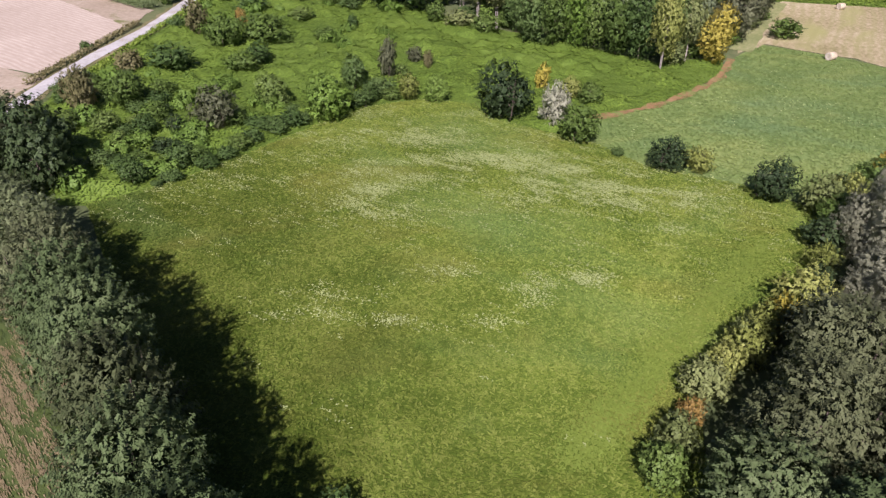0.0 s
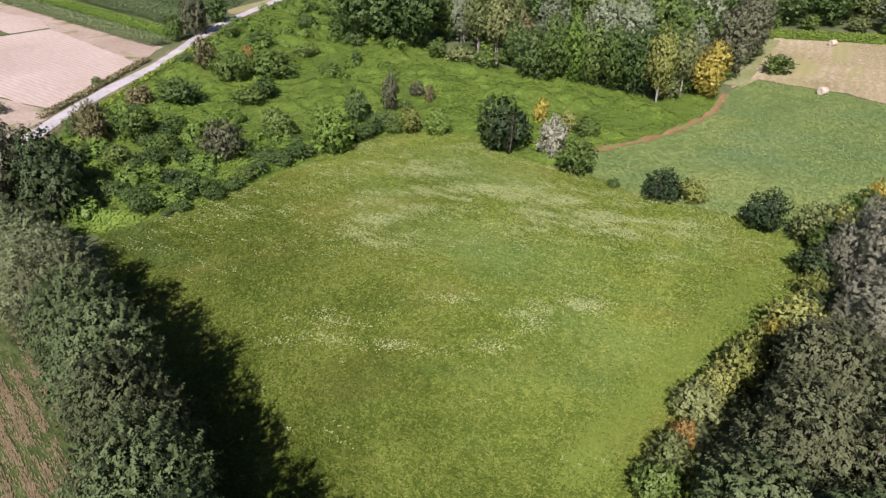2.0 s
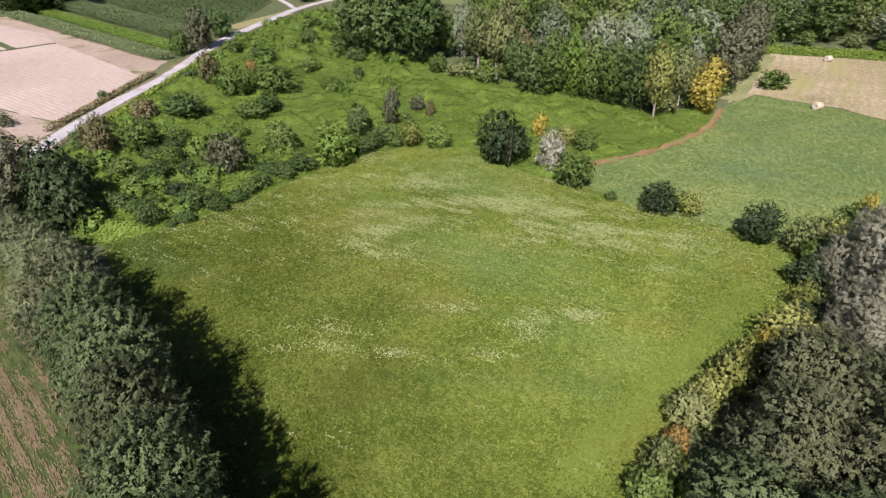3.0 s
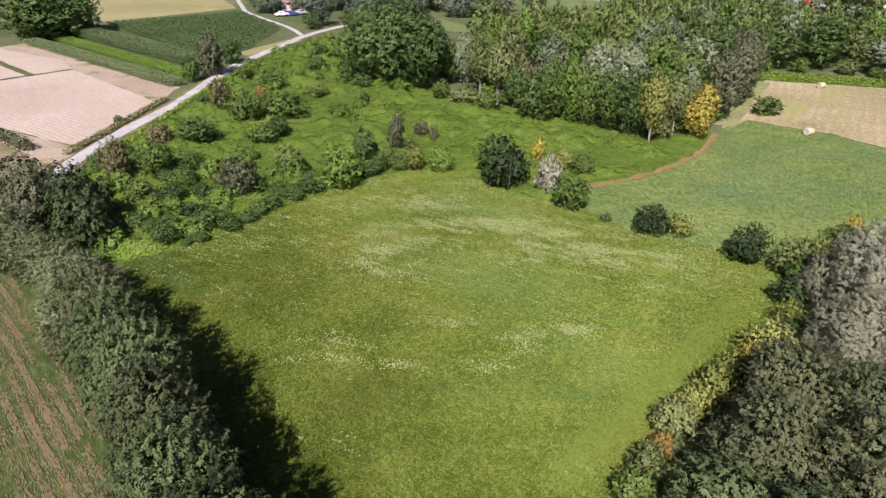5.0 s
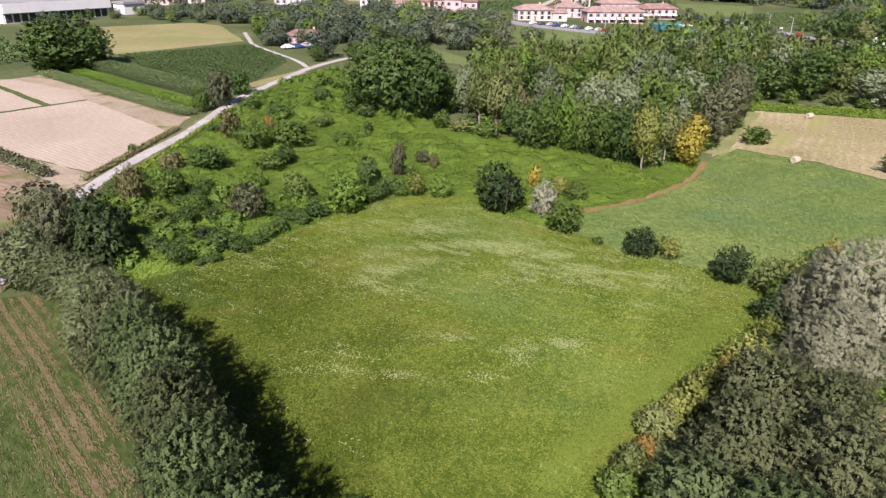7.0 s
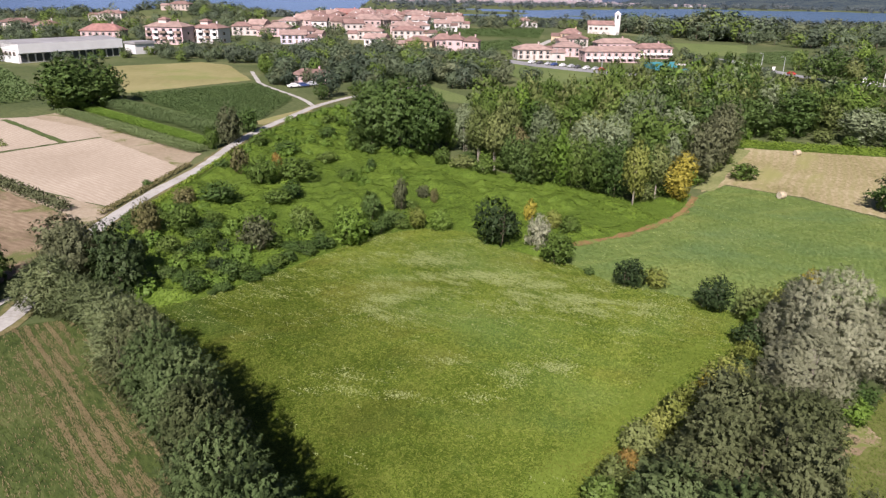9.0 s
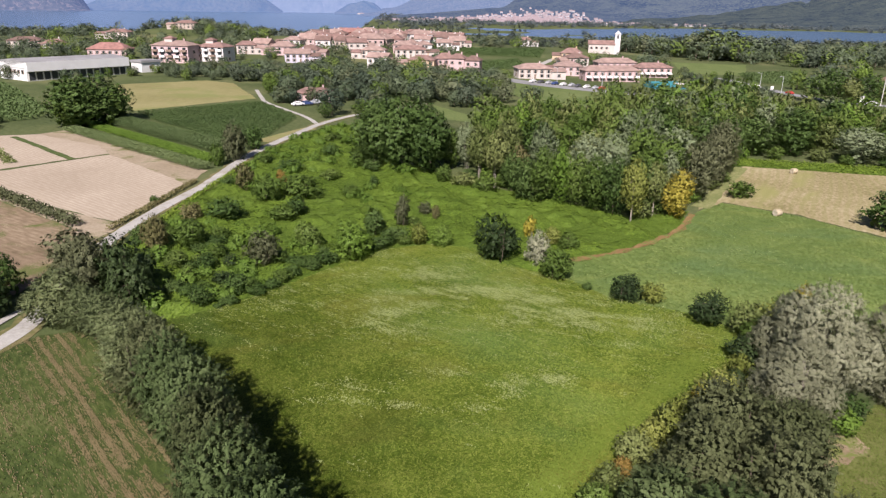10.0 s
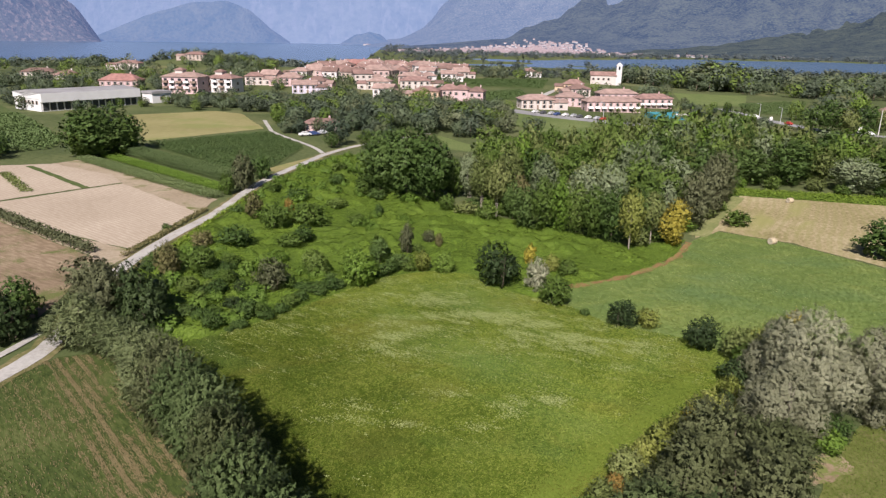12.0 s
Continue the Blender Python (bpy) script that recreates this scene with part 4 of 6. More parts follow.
# at the margins of the meadow and the lane
# The deep-toned shrub at 27.4, 38.8 stands in for the shade beside the willows.
SHRUBS = [("orange", 14, 25.6, 1.7, 0.9), ("olive", 12.6, 23.2, 2.5, 1.4), ("olive", 15.6, 28, 2.5, 1.6), ("ygreen", 17.2, 29.6, 2.5, 1.3), ("ygreen", 19.2, 31.2, 3.1, 1.5), ("yellow", 22.4, 34.2, 2.9, 1.2), ("ygreen", 25, 36.4, 3.4, 2.1), ("deep", 27.4, 38.8, 2.2, 1.4), ("ygreen", 29.2, 42.4, 2.4, 1.3)]
SHRUBS += [("deep", 31.2, 46, 2.6, 1.9), ("mid", 33.5, 49.5, 3.7, 2.2), ("olive", 33.6, 52.4, 4.4, 2.3), ("ygreen", 36.5, 53.5, 4.2, 2.1), ("yellow", 42.4, 58.8, 4.6, 1.4), ("mid", 40, 56.5, 4.2, 2.2), ("deep", 30.1, 55, 4.4, 2.3), ("deep", 22.3, 61, 4, 2), ("ygreen", 25.3, 61.2, 2.7, 1.7)]
SHRUBS += [("deep", -36.2, 52.6, 6.7, 2.9), ("purple", -41.6, 55.2, 7.7, 3.4), ("purple", -44.6, 58.5, 6.8, 3.4), ("deep", -37.4, 56, 8.2, 3.5), ("purple", -47.6, 63, 6.4, 4.2), ("deep", -49.8, 48.6, 6, 2.8), ("deep", -54, 50.5, 6.4, 3.5), ("dark", -51.6, 53.8, 6.2, 3), ("purple", -57.5, 54.5, 5.8, 3)]
SHRUBS += [("bright", 34.6, 33.6, 2.7, 1.9), ("dark", 36.5, 36.2, 2.5, 1.9), ("olive", 19.2, 32, 2.5, 1.2), ("ygreen", 21, 33.4, 2.9, 1.3), ("mid", 11.2, 21.2, 2.5, 1.5), ("dark", -5.5, 17.5, 2.5, 1.9), ("mid", -7, 14.5, 3.5, 2.4), ("mid", 57.1, 117, 3.6, 3.3), ("dark", 76, 97, 7.9, 5.6)]
# in the brambles
SHRUBS += [("purple", -48.4, 132.6, 9.6, 3.1), ("dark", -47.9, 145, 6.4, 2.7), ("mid", -50.3, 126.5, 5.6, 1.8), ("dark", -51.2, 95.8, 1.6, 1), ("brown", -38.9, 107.6, 5.8, 2), ("dark", -42.1, 107.7, 2.7, 1.7), ("dark", -36.2, 87.5, 4.2, 3.3), ("brown", -41.5, 86.5, 3.4, 2.1), ("brown", -40.7, 71.7, 6.1, 2.1)]
SHRUBS += [("mid", -36.6, 73.7, 4.7, 2.9), ("dark", -33.2, 74.1, 2.2, 1.8), ("mid", -32.8, 100, 5.6, 2.9), ("orange", -33.2, 111.6, 3.6, 1.1), ("mid", -27.5, 103.5, 4.9, 4), ("dark", -25.9, 92.6, 3.4, 2.1), ("mid", -27.5, 89.4, 2.7, 2.6), ("purple", -24.8, 68.1, 5.4, 2.6), ("dark", -34.1, 123.3, 3.1, 3.1)]
SHRUBS += [("mid", -41.6, 130, 3, 2.6), ("dark", -28.5, 139.9, 3.5, 2.6), ("mid", -31.5, 159.6, 2.4, 2.9), ("mid", -22.6, 140.7, 2.8, 2.3), ("mid", -24.8, 118, 2.4, 2.5), ("mid", -18.8, 106, 2.3, 2), ("dark", -15.3, 112.3, 2.9, 1.2), ("mid", -20.3, 75.4, 4.6, 2.2), ("dark", -20, 68.5, 1.5, 2.2)]
SHRUBS += [("dark", -16.8, 69.6, 2.1, 1.9), ("bright", -13.4, 72.8, 5.4, 3.4), ("dark", -11.8, 83, 5, 2.1), ("dark", -8, 80.4, 2.9, 1.9), ("purple", -7.7, 87.4, 6.4, 1.4), ("purple", -4.6, 96.1, 2.6, 1.3), ("brown", -2.7, 93.1, 2.8, 0.8), ("mid", -6.1, 88.6, 2, 1.4), ("ygreen", -4.6, 79.9, 3.6, 1.6)]
SHRUBS += [("bright", -1.2, 79.3, 3.4, 1.8), ("deep", 6.9, 74.5, 7.2, 3.5), ("yellow", 12.2, 84.4, 4.2, 1.1), ("white", 12.1, 72.3, 5.8, 2.1), ("ygreen", 15.5, 82, 3.2, 1.6), ("mid", 17.8, 80.3, 2.9, 1.9), ("mid", 14.5, 67.8, 4.6, 2.6), ("dark", 17.9, 64.2, 1.1, 0.8), ("dark", -25.3, 58.1, 2.9, 1.7)]
SHRUBS += [("dark", -25.8, 55.1, 1.1, 0.9), ("mid", -23.9, 58.5, 2.3, 1.5), ("dark", -11.3, 76.2, 1.9, 1.4)]
SHRUBS += [("dark", -26.2, 53.9, 0.7, 0.7), ("dark", -25, 55.2, 1.3, 1), ("dark", -22.9, 58, 1.7, 1.2), ("dark", -21.7, 60.4, 1.5, 1.3), ("mid", -21, 62.8, 1.9, 1.4), ("dark", -20, 64.8, 1.7, 1.5), ("dark", -18.3, 67.5, 1.8, 1.6), ("dark", -16.1, 70, 1.8, 1.5), ("dark", -10.3, 76.4, 2.3, 1.6), ("dark", -9.2, 78.6, 2.8, 1.5), ("mid", -6.8, 79.2, 1.6, 1.3), ("dark", -17.5, 72, 2, 1.4), ("mid", -23.2, 69.8, 1.8, 1.7)]
rw = rng_of(31)
for x, y in scatter(rw, [(-46, 80), (-41, 88), (-31, 77), (-25.5, 65), (-26.5, 57), (-30, 52), (-39, 58), (-45, 66)], 70):
    if all(math.hypot(x - q[1], y - q[2]) > 0.45 * q[4] + 1.1 for q in SHRUBS):
        SHRUBS.append((("dark", "mid", "dark", "deep", "mid")[int(rw.integers(0, 5))], round(float(x), 1), round(float(y), 1), rw.uniform(1.1, 2.9), rw.uniform(1.2, 2.3)))
for i, (k, x, y, h, r) in enumerate(SHRUBS):
    if 10 < x < 33 and y < 48:
        x, y, h, r = x - 0.1, y + 0.1, h * 1.3, r * 1.1
    words = dict(deep="very dark green dense shrub", dark="dark green rounded shrub", mid="leafy green shrub", bright="bright green large-leaved shrub", olive="olive green shrub", brown="brownish drying shrub", purple="dull purplish-grey shrub",
                 yellow="shrub turning yellow", ygreen="yellow-green shrub", orange="small orange autumn shrub", white="shrub with whitish foliage")[k]
    plant((K_SHRUB if y < 84 and abs(x) < 45 else K_BUSH)[k][i % 2], "shrub", words + " at the field margin", "shrub", x, y, h * 0.88, r * 0.95, 83 * i, "field shrubs")
plant(K_ROB[2], "robinia_tree", "pale flowering tree beside the lane", "tree", -41.6, 48.6, 5.6, 3.6, 20)
# the wood
FRONT = [("dark", -17.2, 131.1, 14.6, 4.8), ("dark", -11.2, 129.2, 16, 5.6), ("dark", -5.2, 127.9, 14.6, 5.2), ("dark", -16.1, 140.8, 14, 5.2), ("dark", -8.4, 135.9, 15, 5.2), ("grey", 2.7, 133.3, 10.1, 2.8), ("mid", -1.2, 133.7, 8.8, 2.8),
         ("olive", 5.0, 119.8, 11.4, 2.7), ("olive", 8.4, 116.4, 10.9, 2.6), ("olive", 11.2, 123.9, 12.3, 3.0), ("mid", 7.1, 129.6, 12.0, 3.2), ("brown", 12.8, 116.1, 8.3, 2.3), ("grey", 17.8, 118.7, 12.4, 3.2), ("dark", 13.1, 106.6, 8.4, 2.7), ("dark", 11.5, 114.8, 8.2, 2.6),
         ("mid", 16.4, 105.9, 10.6, 2.7), ("bright", 19.6, 105.2, 10.8, 2.3), ("mid", 22.6, 104.8, 10, 2.5), ("grey", 25.2, 112, 12.2, 3.4), ("grey", 29.6, 111, 12.4, 3.6), ("mid", 25.6, 103, 10, 2.9), ("dark", 28.4, 100.4, 10.2, 2.9), ("ygreen", 30.6, 96, 10.6, 2.2), ("dark", 33.5, 101.5, 9.5, 2.7)]
FRONT += [("olive", 35.3, 100.0, 9.2, 2.1), ("yellow", 39.2, 99.4, 8.5, 2.7), ("purple", 46.7, 112.2, 12.0, 3.3), ("purple", 54.1, 124.7, 11.8, 3.2), ("mid", 38.0, 115.3, 10.0, 3.7), ("grey", 43.3, 120.2, 8.1, 2.4), ("grey", 37.6, 128.9, 14.6, 3.9), ("grey", 41.6, 130.3, 14.2, 3.2), ("purple", 60, 138, 12, 4.0), ("dark", 66, 149, 12, 4.0), ("dark", 77, 163, 11, 5), ("dark", 88, 165, 12, 6), ("grey", 101, 157, 9, 6), ("mid", 112, 160, 11, 5), ("dark", 120, 155, 12, 5)]
for i, (k, x, y, h, r) in enumerate(FRONT):
    words = dict(dark="tall dark green tree", mid="leafy green tree", olive="thin olive tree with pale stems", grey="silvery grey-green tree", bright="bright green maple-like tree", ygreen="yellow-green tree with pale stems", yellow="tree turned yellow", purple="tall dull-coloured tree", brown="half-dry brownish tree")[k]
    plant(K_WOOD[k][i % 2], "wood_tree", words + " at the edge of the wood", "tree", x, y, h, r, 47 * i, "wood trees")
# undergrowth along the wood's edge
for i, (x, y) in enumerate([(-21, 132), (-17.5, 127.5), (-10, 123.5), (-2, 120.5), (2, 116.5), (6, 112.5), (3.5, 122), (7.5, 119), (10, 117.5), (33, 98.5), (37, 103), (39.5, 104.5), (44, 111), (48, 117.5), (53, 123), (58, 130), (63, 141), (72, 157), (81, 158), (92, 158.5), (97, 154), (106, 153), (113, 152), (118, 149)]):
    k = ("mid", "dark", "bright", "mid", "olive")[i % 5]
    plant(K_BUSH[k][i % 2], "shrub", dict(mid="leafy green", dark="dark green", bright="bright green", olive="olive green")[k] + " undergrowth at the edge of the wood", "shrub", x, y, 2.2 + 1.6 * rt.random(), 1.8 + 1.2 * rt.random(), 61 * i, "wood undergrowth")
WOOD = [(4, 137), (10, 128), (22, 121), (34, 117), (44, 124), (55, 136), (64, 152), (74, 168), (110, 166), (140, 158), (150, 176), (135, 200), (112, 222), (78, 214), (58, 196), (44, 182), (25, 176), (10, 172), (5, 155)]
kinds = ["dark", "mid", "mid", "mid", "olive", "olive", "mid", "grey", "bright", "mid"]
done = [(q[1], q[2]) for q in FRONT]
deep = []
for x, y in scatter(rt, WOOD, 2200):
    if all((x - a) ** 2 + (y - b) ** 2 > 5.0 ** 2 for a, b in done):
        done.append((x, y))
        k = kinds[int(rt.integers(0, 10))]
        kind, h, r = (K_DEEP if y < 185 and x < 118 else K_FARWOOD)[k][int(rt.integers(0, 2))], rt.uniform(9.0, 13.4) * (0.95 if x > 92 else 1.3 if x > 38 and y > 155 else 1.08), rt.uniform(3.4, 5.0)
        if y < 185 and x < 118:
            plant(kind, "wood_tree", dict(dark="dark green", mid="leafy green", olive="olive green", purple="dull grey-green", grey="silvery", bright="bright green")[k] + " broadleaf tree in the wood", "tree", x, y, h, r, rt.uniform(0, 360), "wood trees")
        else:
            deep.append((kind, x, y, h, r, rt.uniform(0, 6.28)))
woods("wood_canopy", "dense mixed canopy of the wood", deep)
# groups of trees round the village and the farms
# dense trees along the main road
for i, (k, x, y, h, r) in enumerate([("dark", 153.9, 292.7, 12.4, 6.5), ("dark", 160.3, 290.7, 14.8, 6.2), ("olive", 166.9, 288.9, 11.4, 5.7), ("dark", 176.5, 291.7, 12.4, 6.2), ("olive", 186.6, 298.5, 11.0, 5.1), ("bright", 196.0, 335.9, 15.6, 6.2)]):
    plant(K_DEEP[k][i % 2], "roadside_tree", dict(dark="dark green broad-crowned", olive="olive green broad-crowned", bright="bright yellow-green")[k] + " tree beside the main road", "tree", x, y, h, r, 77 * i, "roadside trees")
GROVES = [([(-103, 164), (-94, 166), (-93, 176), (-100, 178)], 13, 11.2), ([(-140, 152), (-117, 153), (-114, 163), (-140, 168)], 8, 5.2), ([(-42, 196), (-30, 192), (-22, 215), (-34, 224)], 6, 8), ([(-72, 246), (-62, 240), (-44, 243), (-34, 230), (-20, 262), (-70, 275)], 34, 8), ([(-66, 226), (-58, 222), (-46, 226), (-40, 232), (-48, 234), (-62, 232)], 9, 5.5)]
GROVES += [([(-20, 246), (2, 240), (12, 268), (4, 292), (-18, 270)], 22, 9), ([(-160, 315), (-95, 300), (-95, 340), (-160, 345)], 22, 4.5), ([(120, 360), (150, 345), (150, 405), (125, 405)], 12, 5), ([(-150, 262), (-138, 272), (-160, 300), (-172, 285)], 6, 6), ([(-180, 262), (-160, 270), (-170, 282), (-190, 272)], 6, 6)]
FARGROVES = [([(-95, 285), (-20, 275), (15, 300), (12, 330), (-95, 340)], 120, 7.5), ([(-330, 330), (-235, 300), (-225, 420), (-330, 420)], 50, 9), ([(-420, 480), (-150, 450), (-160, 640), (-420, 640)], 75, 8), ([(-240, 610), (60, 640), (80, 760), (-260, 760)], 75, 9), ([(10, 524), (60, 530), (160, 560), (120, 600), (0, 560)], 40, 8)]
FARGROVES += [([(-145, 292), (-60, 278), (-60, 372), (-150, 352)], 80, 4.5), ([(-215, 292), (-190, 285), (-185, 330), (-225, 340)], 14, 7), ([(-20, 240), (4, 232), (30, 250), (16, 262)], 8, 8), ([(-290, 420), (-160, 395), (-150, 460), (-290, 500)], 60, 7)]
FARGROVES += [([(-86, 314), (-40, 385), (36, 312), (16, 262), (-32, 240), (-72, 250)], 120, 7.5), ([(-155, 318), (-121, 352), (-92, 356), (-86, 314), (-122, 292)], 60, 4.5), ([(150, 375), (210, 430), (247, 425), (186, 318), (168, 330)], 45, 9), ([(95, 415), (218, 565), (420, 760), (309, 511), (176, 430)], 60, 11), ([(-95, 440), (-30, 400), (20, 470), (0, 590), (-110, 590)], 70, 4.5)]
FARGROVES += [([(-300, 655), (-205, 640), (-190, 705), (-310, 715)], 60, 9.5), ([(-238, 612), (-188, 612), (-190, 650), (-232, 645)], 22, 9), ([(-420, 640), (-335, 640), (-325, 700), (-440, 720)], 40, 10)]
FARGROVES += [([(168, 512), (222, 525), (250, 570), (180, 570)], 46, 19), ([(110, 535), (165, 520), (175, 570), (120, 580)], 24, 13)]
FARGROVES += [([(-125, 440), (10, 440), (10, 610), (-125, 610)], 170, 5), ([(-240, 340), (-160, 340), (-120, 400), (-60, 385), (-60, 440), (-240, 440)], 70, 5)]
FARGROVES += [([(150, 505), (215, 500), (240, 475), (380, 480), (400, 640), (130, 640)], 110, 14), ([(174, 300), (230, 292), (250, 350), (182, 345)], 45, 9), ([(-160, 390), (-20, 385), (40, 440), (20, 480), (-150, 480)], 130, 5), ([(-240, 350), (-165, 350), (-165, 420), (-240, 420)], 24, 7), ([(45, 385), (130, 410), (140, 480), (60, 470)], 30, 6), ([(-120, 490), (10, 490), (10, 600), (-120, 600)], 70, 5.5), ([(112, 300), (146, 300), (148, 345), (120, 350)], 16, 5)]
for poly, n, h in GROVES:
    for x, y in scatter(rt, poly, n):
        k = (("dark", "olive", "dark", "dark", "mid", "dark") if y < 200 else ("dark", "mid", "olive", "mid", "dark", "bright"))[int(rt.integers(0, 6))]
        s = rt.uniform(0.65, 1.2)
        plant((K_DEEP if y < 200 else K_FAR)[k][int(rt.integers(0, 2))], "garden_tree", dict(dark="dark green", mid="green", olive="olive green", bright="bright green")[k] + " broadleaf tree among the farm gardens", "tree", x, y, h * s, h * s * rt.uniform(0.42, 0.6), rt.uniform(0, 360), "garden trees")
shore = []
# leaf colours greyed and blued to paint distance haze into the foliage
L_LAKE = [leafage("lakeside_foliage_hazed", (0.036, 0.052, 0.048), (0.058, 0.076, 0.065), (0.09, 0.106, 0.09), 0.15, scale=0.02), leafage("lakeside_foliage_hazed_pale", (0.06, 0.078, 0.06), (0.09, 0.11, 0.084), (0.135, 0.15, 0.115), 0.15, scale=0.02)]
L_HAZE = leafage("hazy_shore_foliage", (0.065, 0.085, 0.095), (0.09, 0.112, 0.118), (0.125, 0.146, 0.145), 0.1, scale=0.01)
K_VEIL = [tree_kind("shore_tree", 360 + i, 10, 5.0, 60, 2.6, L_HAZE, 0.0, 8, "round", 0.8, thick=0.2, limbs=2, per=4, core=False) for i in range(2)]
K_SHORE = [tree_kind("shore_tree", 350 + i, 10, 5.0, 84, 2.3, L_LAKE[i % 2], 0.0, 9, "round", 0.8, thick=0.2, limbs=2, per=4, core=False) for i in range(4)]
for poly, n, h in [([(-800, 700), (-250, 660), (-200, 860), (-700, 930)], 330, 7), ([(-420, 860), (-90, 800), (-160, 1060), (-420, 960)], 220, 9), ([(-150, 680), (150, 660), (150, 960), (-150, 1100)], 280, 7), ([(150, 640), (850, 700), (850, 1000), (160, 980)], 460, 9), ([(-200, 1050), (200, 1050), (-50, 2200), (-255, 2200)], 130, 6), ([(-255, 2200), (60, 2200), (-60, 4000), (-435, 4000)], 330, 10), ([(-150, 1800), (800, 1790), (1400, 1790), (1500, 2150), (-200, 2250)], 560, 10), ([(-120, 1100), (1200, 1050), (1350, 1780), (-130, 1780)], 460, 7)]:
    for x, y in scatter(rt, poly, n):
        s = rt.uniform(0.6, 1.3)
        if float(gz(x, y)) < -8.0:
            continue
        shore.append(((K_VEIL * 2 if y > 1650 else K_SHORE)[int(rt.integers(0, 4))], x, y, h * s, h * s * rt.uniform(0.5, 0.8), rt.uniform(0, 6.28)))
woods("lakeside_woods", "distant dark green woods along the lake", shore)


# ---- grass, brambles, crops ----
def wave(x, y, f, seed):
    """Smooth uneven values between about -1 and 1, in three sizes."""
    grid = rng_of(int(seed * 100) + 7).uniform(-1, 1, (64, 64))
    out, amp = 0.0, 1.0
    for k in range(3):
        c, s = math.cos(0.6 + k), math.sin(0.6 + k)
        a, b = (x * c - y * s) * f * 0.42 * 2.1 ** k + 17.3 * k, (x * s + y * c) * f * 0.42 * 2.1 ** k + 5.1 * k
        i, j = np.floor(a).astype(int), np.floor(b).astype(int)
        u, v = a - i, b - j
        u, v = u * u * (3 - 2 * u), v * v * (3 - 2 * v)
        g = lambda p, q: grid[p % 64, q % 64]
        out = out + amp * ((g(i, j) * (1 - u) + g(i + 1, j) * u) * (1 - v) + (g(i, j + 1) * (1 - u) + g(i + 1, j + 1) * u) * v)
        amp *= 0.55
    return out


def carpet(name, label, pts, mat, seed, leaf=0.24, wide=0.5, lo=0.04, hi=0.12, wild=0.26):
    """Low growth as loose blades that lie over the ground."""
    r = rng_of(seed)
    p3 = np.stack([pts[:, 0], pts[:, 1], gz(pts[:, 0], pts[:, 1]) + r.uniform(lo, hi, len(pts))], axis=1)
    q = blade_tris(r, p3, np.tile([0, 0, 1.0], (len(pts), 1)), leaf, leaf * wide, None, wild)
    return tagged(new(name, soup(name, q, [mat], None, unit(face_normals(q) * 0.45 + np.array([0, 0, 0.75])))), label, kind="stuff")


rg = rng_of(5)
carpet("meadow_grass", "fine green meadow grass", scatter(rg, MEADOW, 170000), L_GRASS, 6, 0.30, 0.42, 0.07, 0.18, 0.27)
carpet("clover_leaves", "blue-green clover leaves of the crop", scatter(rg, CROP, 75000), L_CLOVER, 7, 0.26, 0.7, 0.06, 0.16, 0.16)
L_FRESH = leafage("fresh_grass_blades", (0.16, 0.235, 0.035), (0.225, 0.3, 0.05), (0.31, 0.37, 0.085), 0.4, scale=0.3)
track = np.array([(7.0, 22.8), (10.4, 27.1), (15.1, 32.8), (21.1, 40.0), (26.9, 47.0)])
t = rg.uniform(0, len(track) - 1.001, 13000)
i = t.astype(int)
strip = track[i] + (track[i + 1] - track[i]) * (t - i)[:, None] + rg.normal(size=(13000, 2)) * 0.75
carpet("trodden_grass", "paler trodden grass along the thicket", strip[inside(MEADOW, strip[:, 0], strip[:, 1])], L_FRESH, 12, 0.28, 0.42, 0.08, 0.19)
DRIFTS = [(-6.2, 51.8, 3.2, 3.0, 0.5), (-8, 55.5, 2.1, 2.0, 0.4), (-1.3, 59, 3.6, 1.9, 0.8), (4.8, 61.8, 3.4, 1.6, 1), (9, 59.6, 3, 1.7, 1.1), (13.1, 58.2, 3, 1.6, 1.1), (17.8, 56.2, 2.8, 1.5, 1.1), (20.6, 54.2, 2.4, 1.3, 1), (9, 54.6, 3.1, 1.6, 0.8), (14, 52.3, 2.3, 1.2, 0.7), (18.9, 48.6, 1.7, 1.3, 0.6), (-7.2, 36.7, 2.2, 1.2, 1), (-4.4, 34.6, 2.2, 0.9, 0.9), (-10.6, 35.5, 1.6, 0.7, 0.6), (9.6, 40.6, 2.0, 1.3, 1.1), (7, 38.2, 1.8, 1.0, 0.9), (3.2, 34.6, 1.2, 0.5, 0.7), (-3.1, 68, 3.7, 1.7, 0.6), (0.6, 41, 1.3, 0.8, 0.6)]
cand = scatter(rg, MEADOW, 60000)
dens = np.full(len(cand), 0.002) + 0.045 * np.clip((cand[:, 1] - 40) / 25, 0, 1)
for x, y, a, b, k in DRIFTS:
    dens += 0.36 * k * np.exp(-(((cand[:, 0] - x) / (1.35 * a)) ** 2 + ((cand[:, 1] - y) / (1.35 * b)) ** 2) * 1.2)
dens *= np.clip(0.5 + 0.9 * wave(cand[:, 0] * 0.6, cand[:, 1], 1.1, 2.0) + 1.1 * wave(cand[:, 0] * 0.5, cand[:, 1], 2.6, 4.0), 0, 1.8) * np.clip(0.45 + (cand[:, 1] - 36) / 30, 0.45, 1.1)
tufts = cand[rg.random(len(cand)) < dens * 1.9]
sweep = rg.normal(size=(len(tufts) * 9, 2)) * np.array([0.5, 0.11])
pale = np.repeat(tufts, 9, axis=0) + sweep @ np.array([[0.86, -0.5], [0.5, 0.86]])
pale = pale[inside(MEADOW, pale[:, 0], pale[:, 1])]
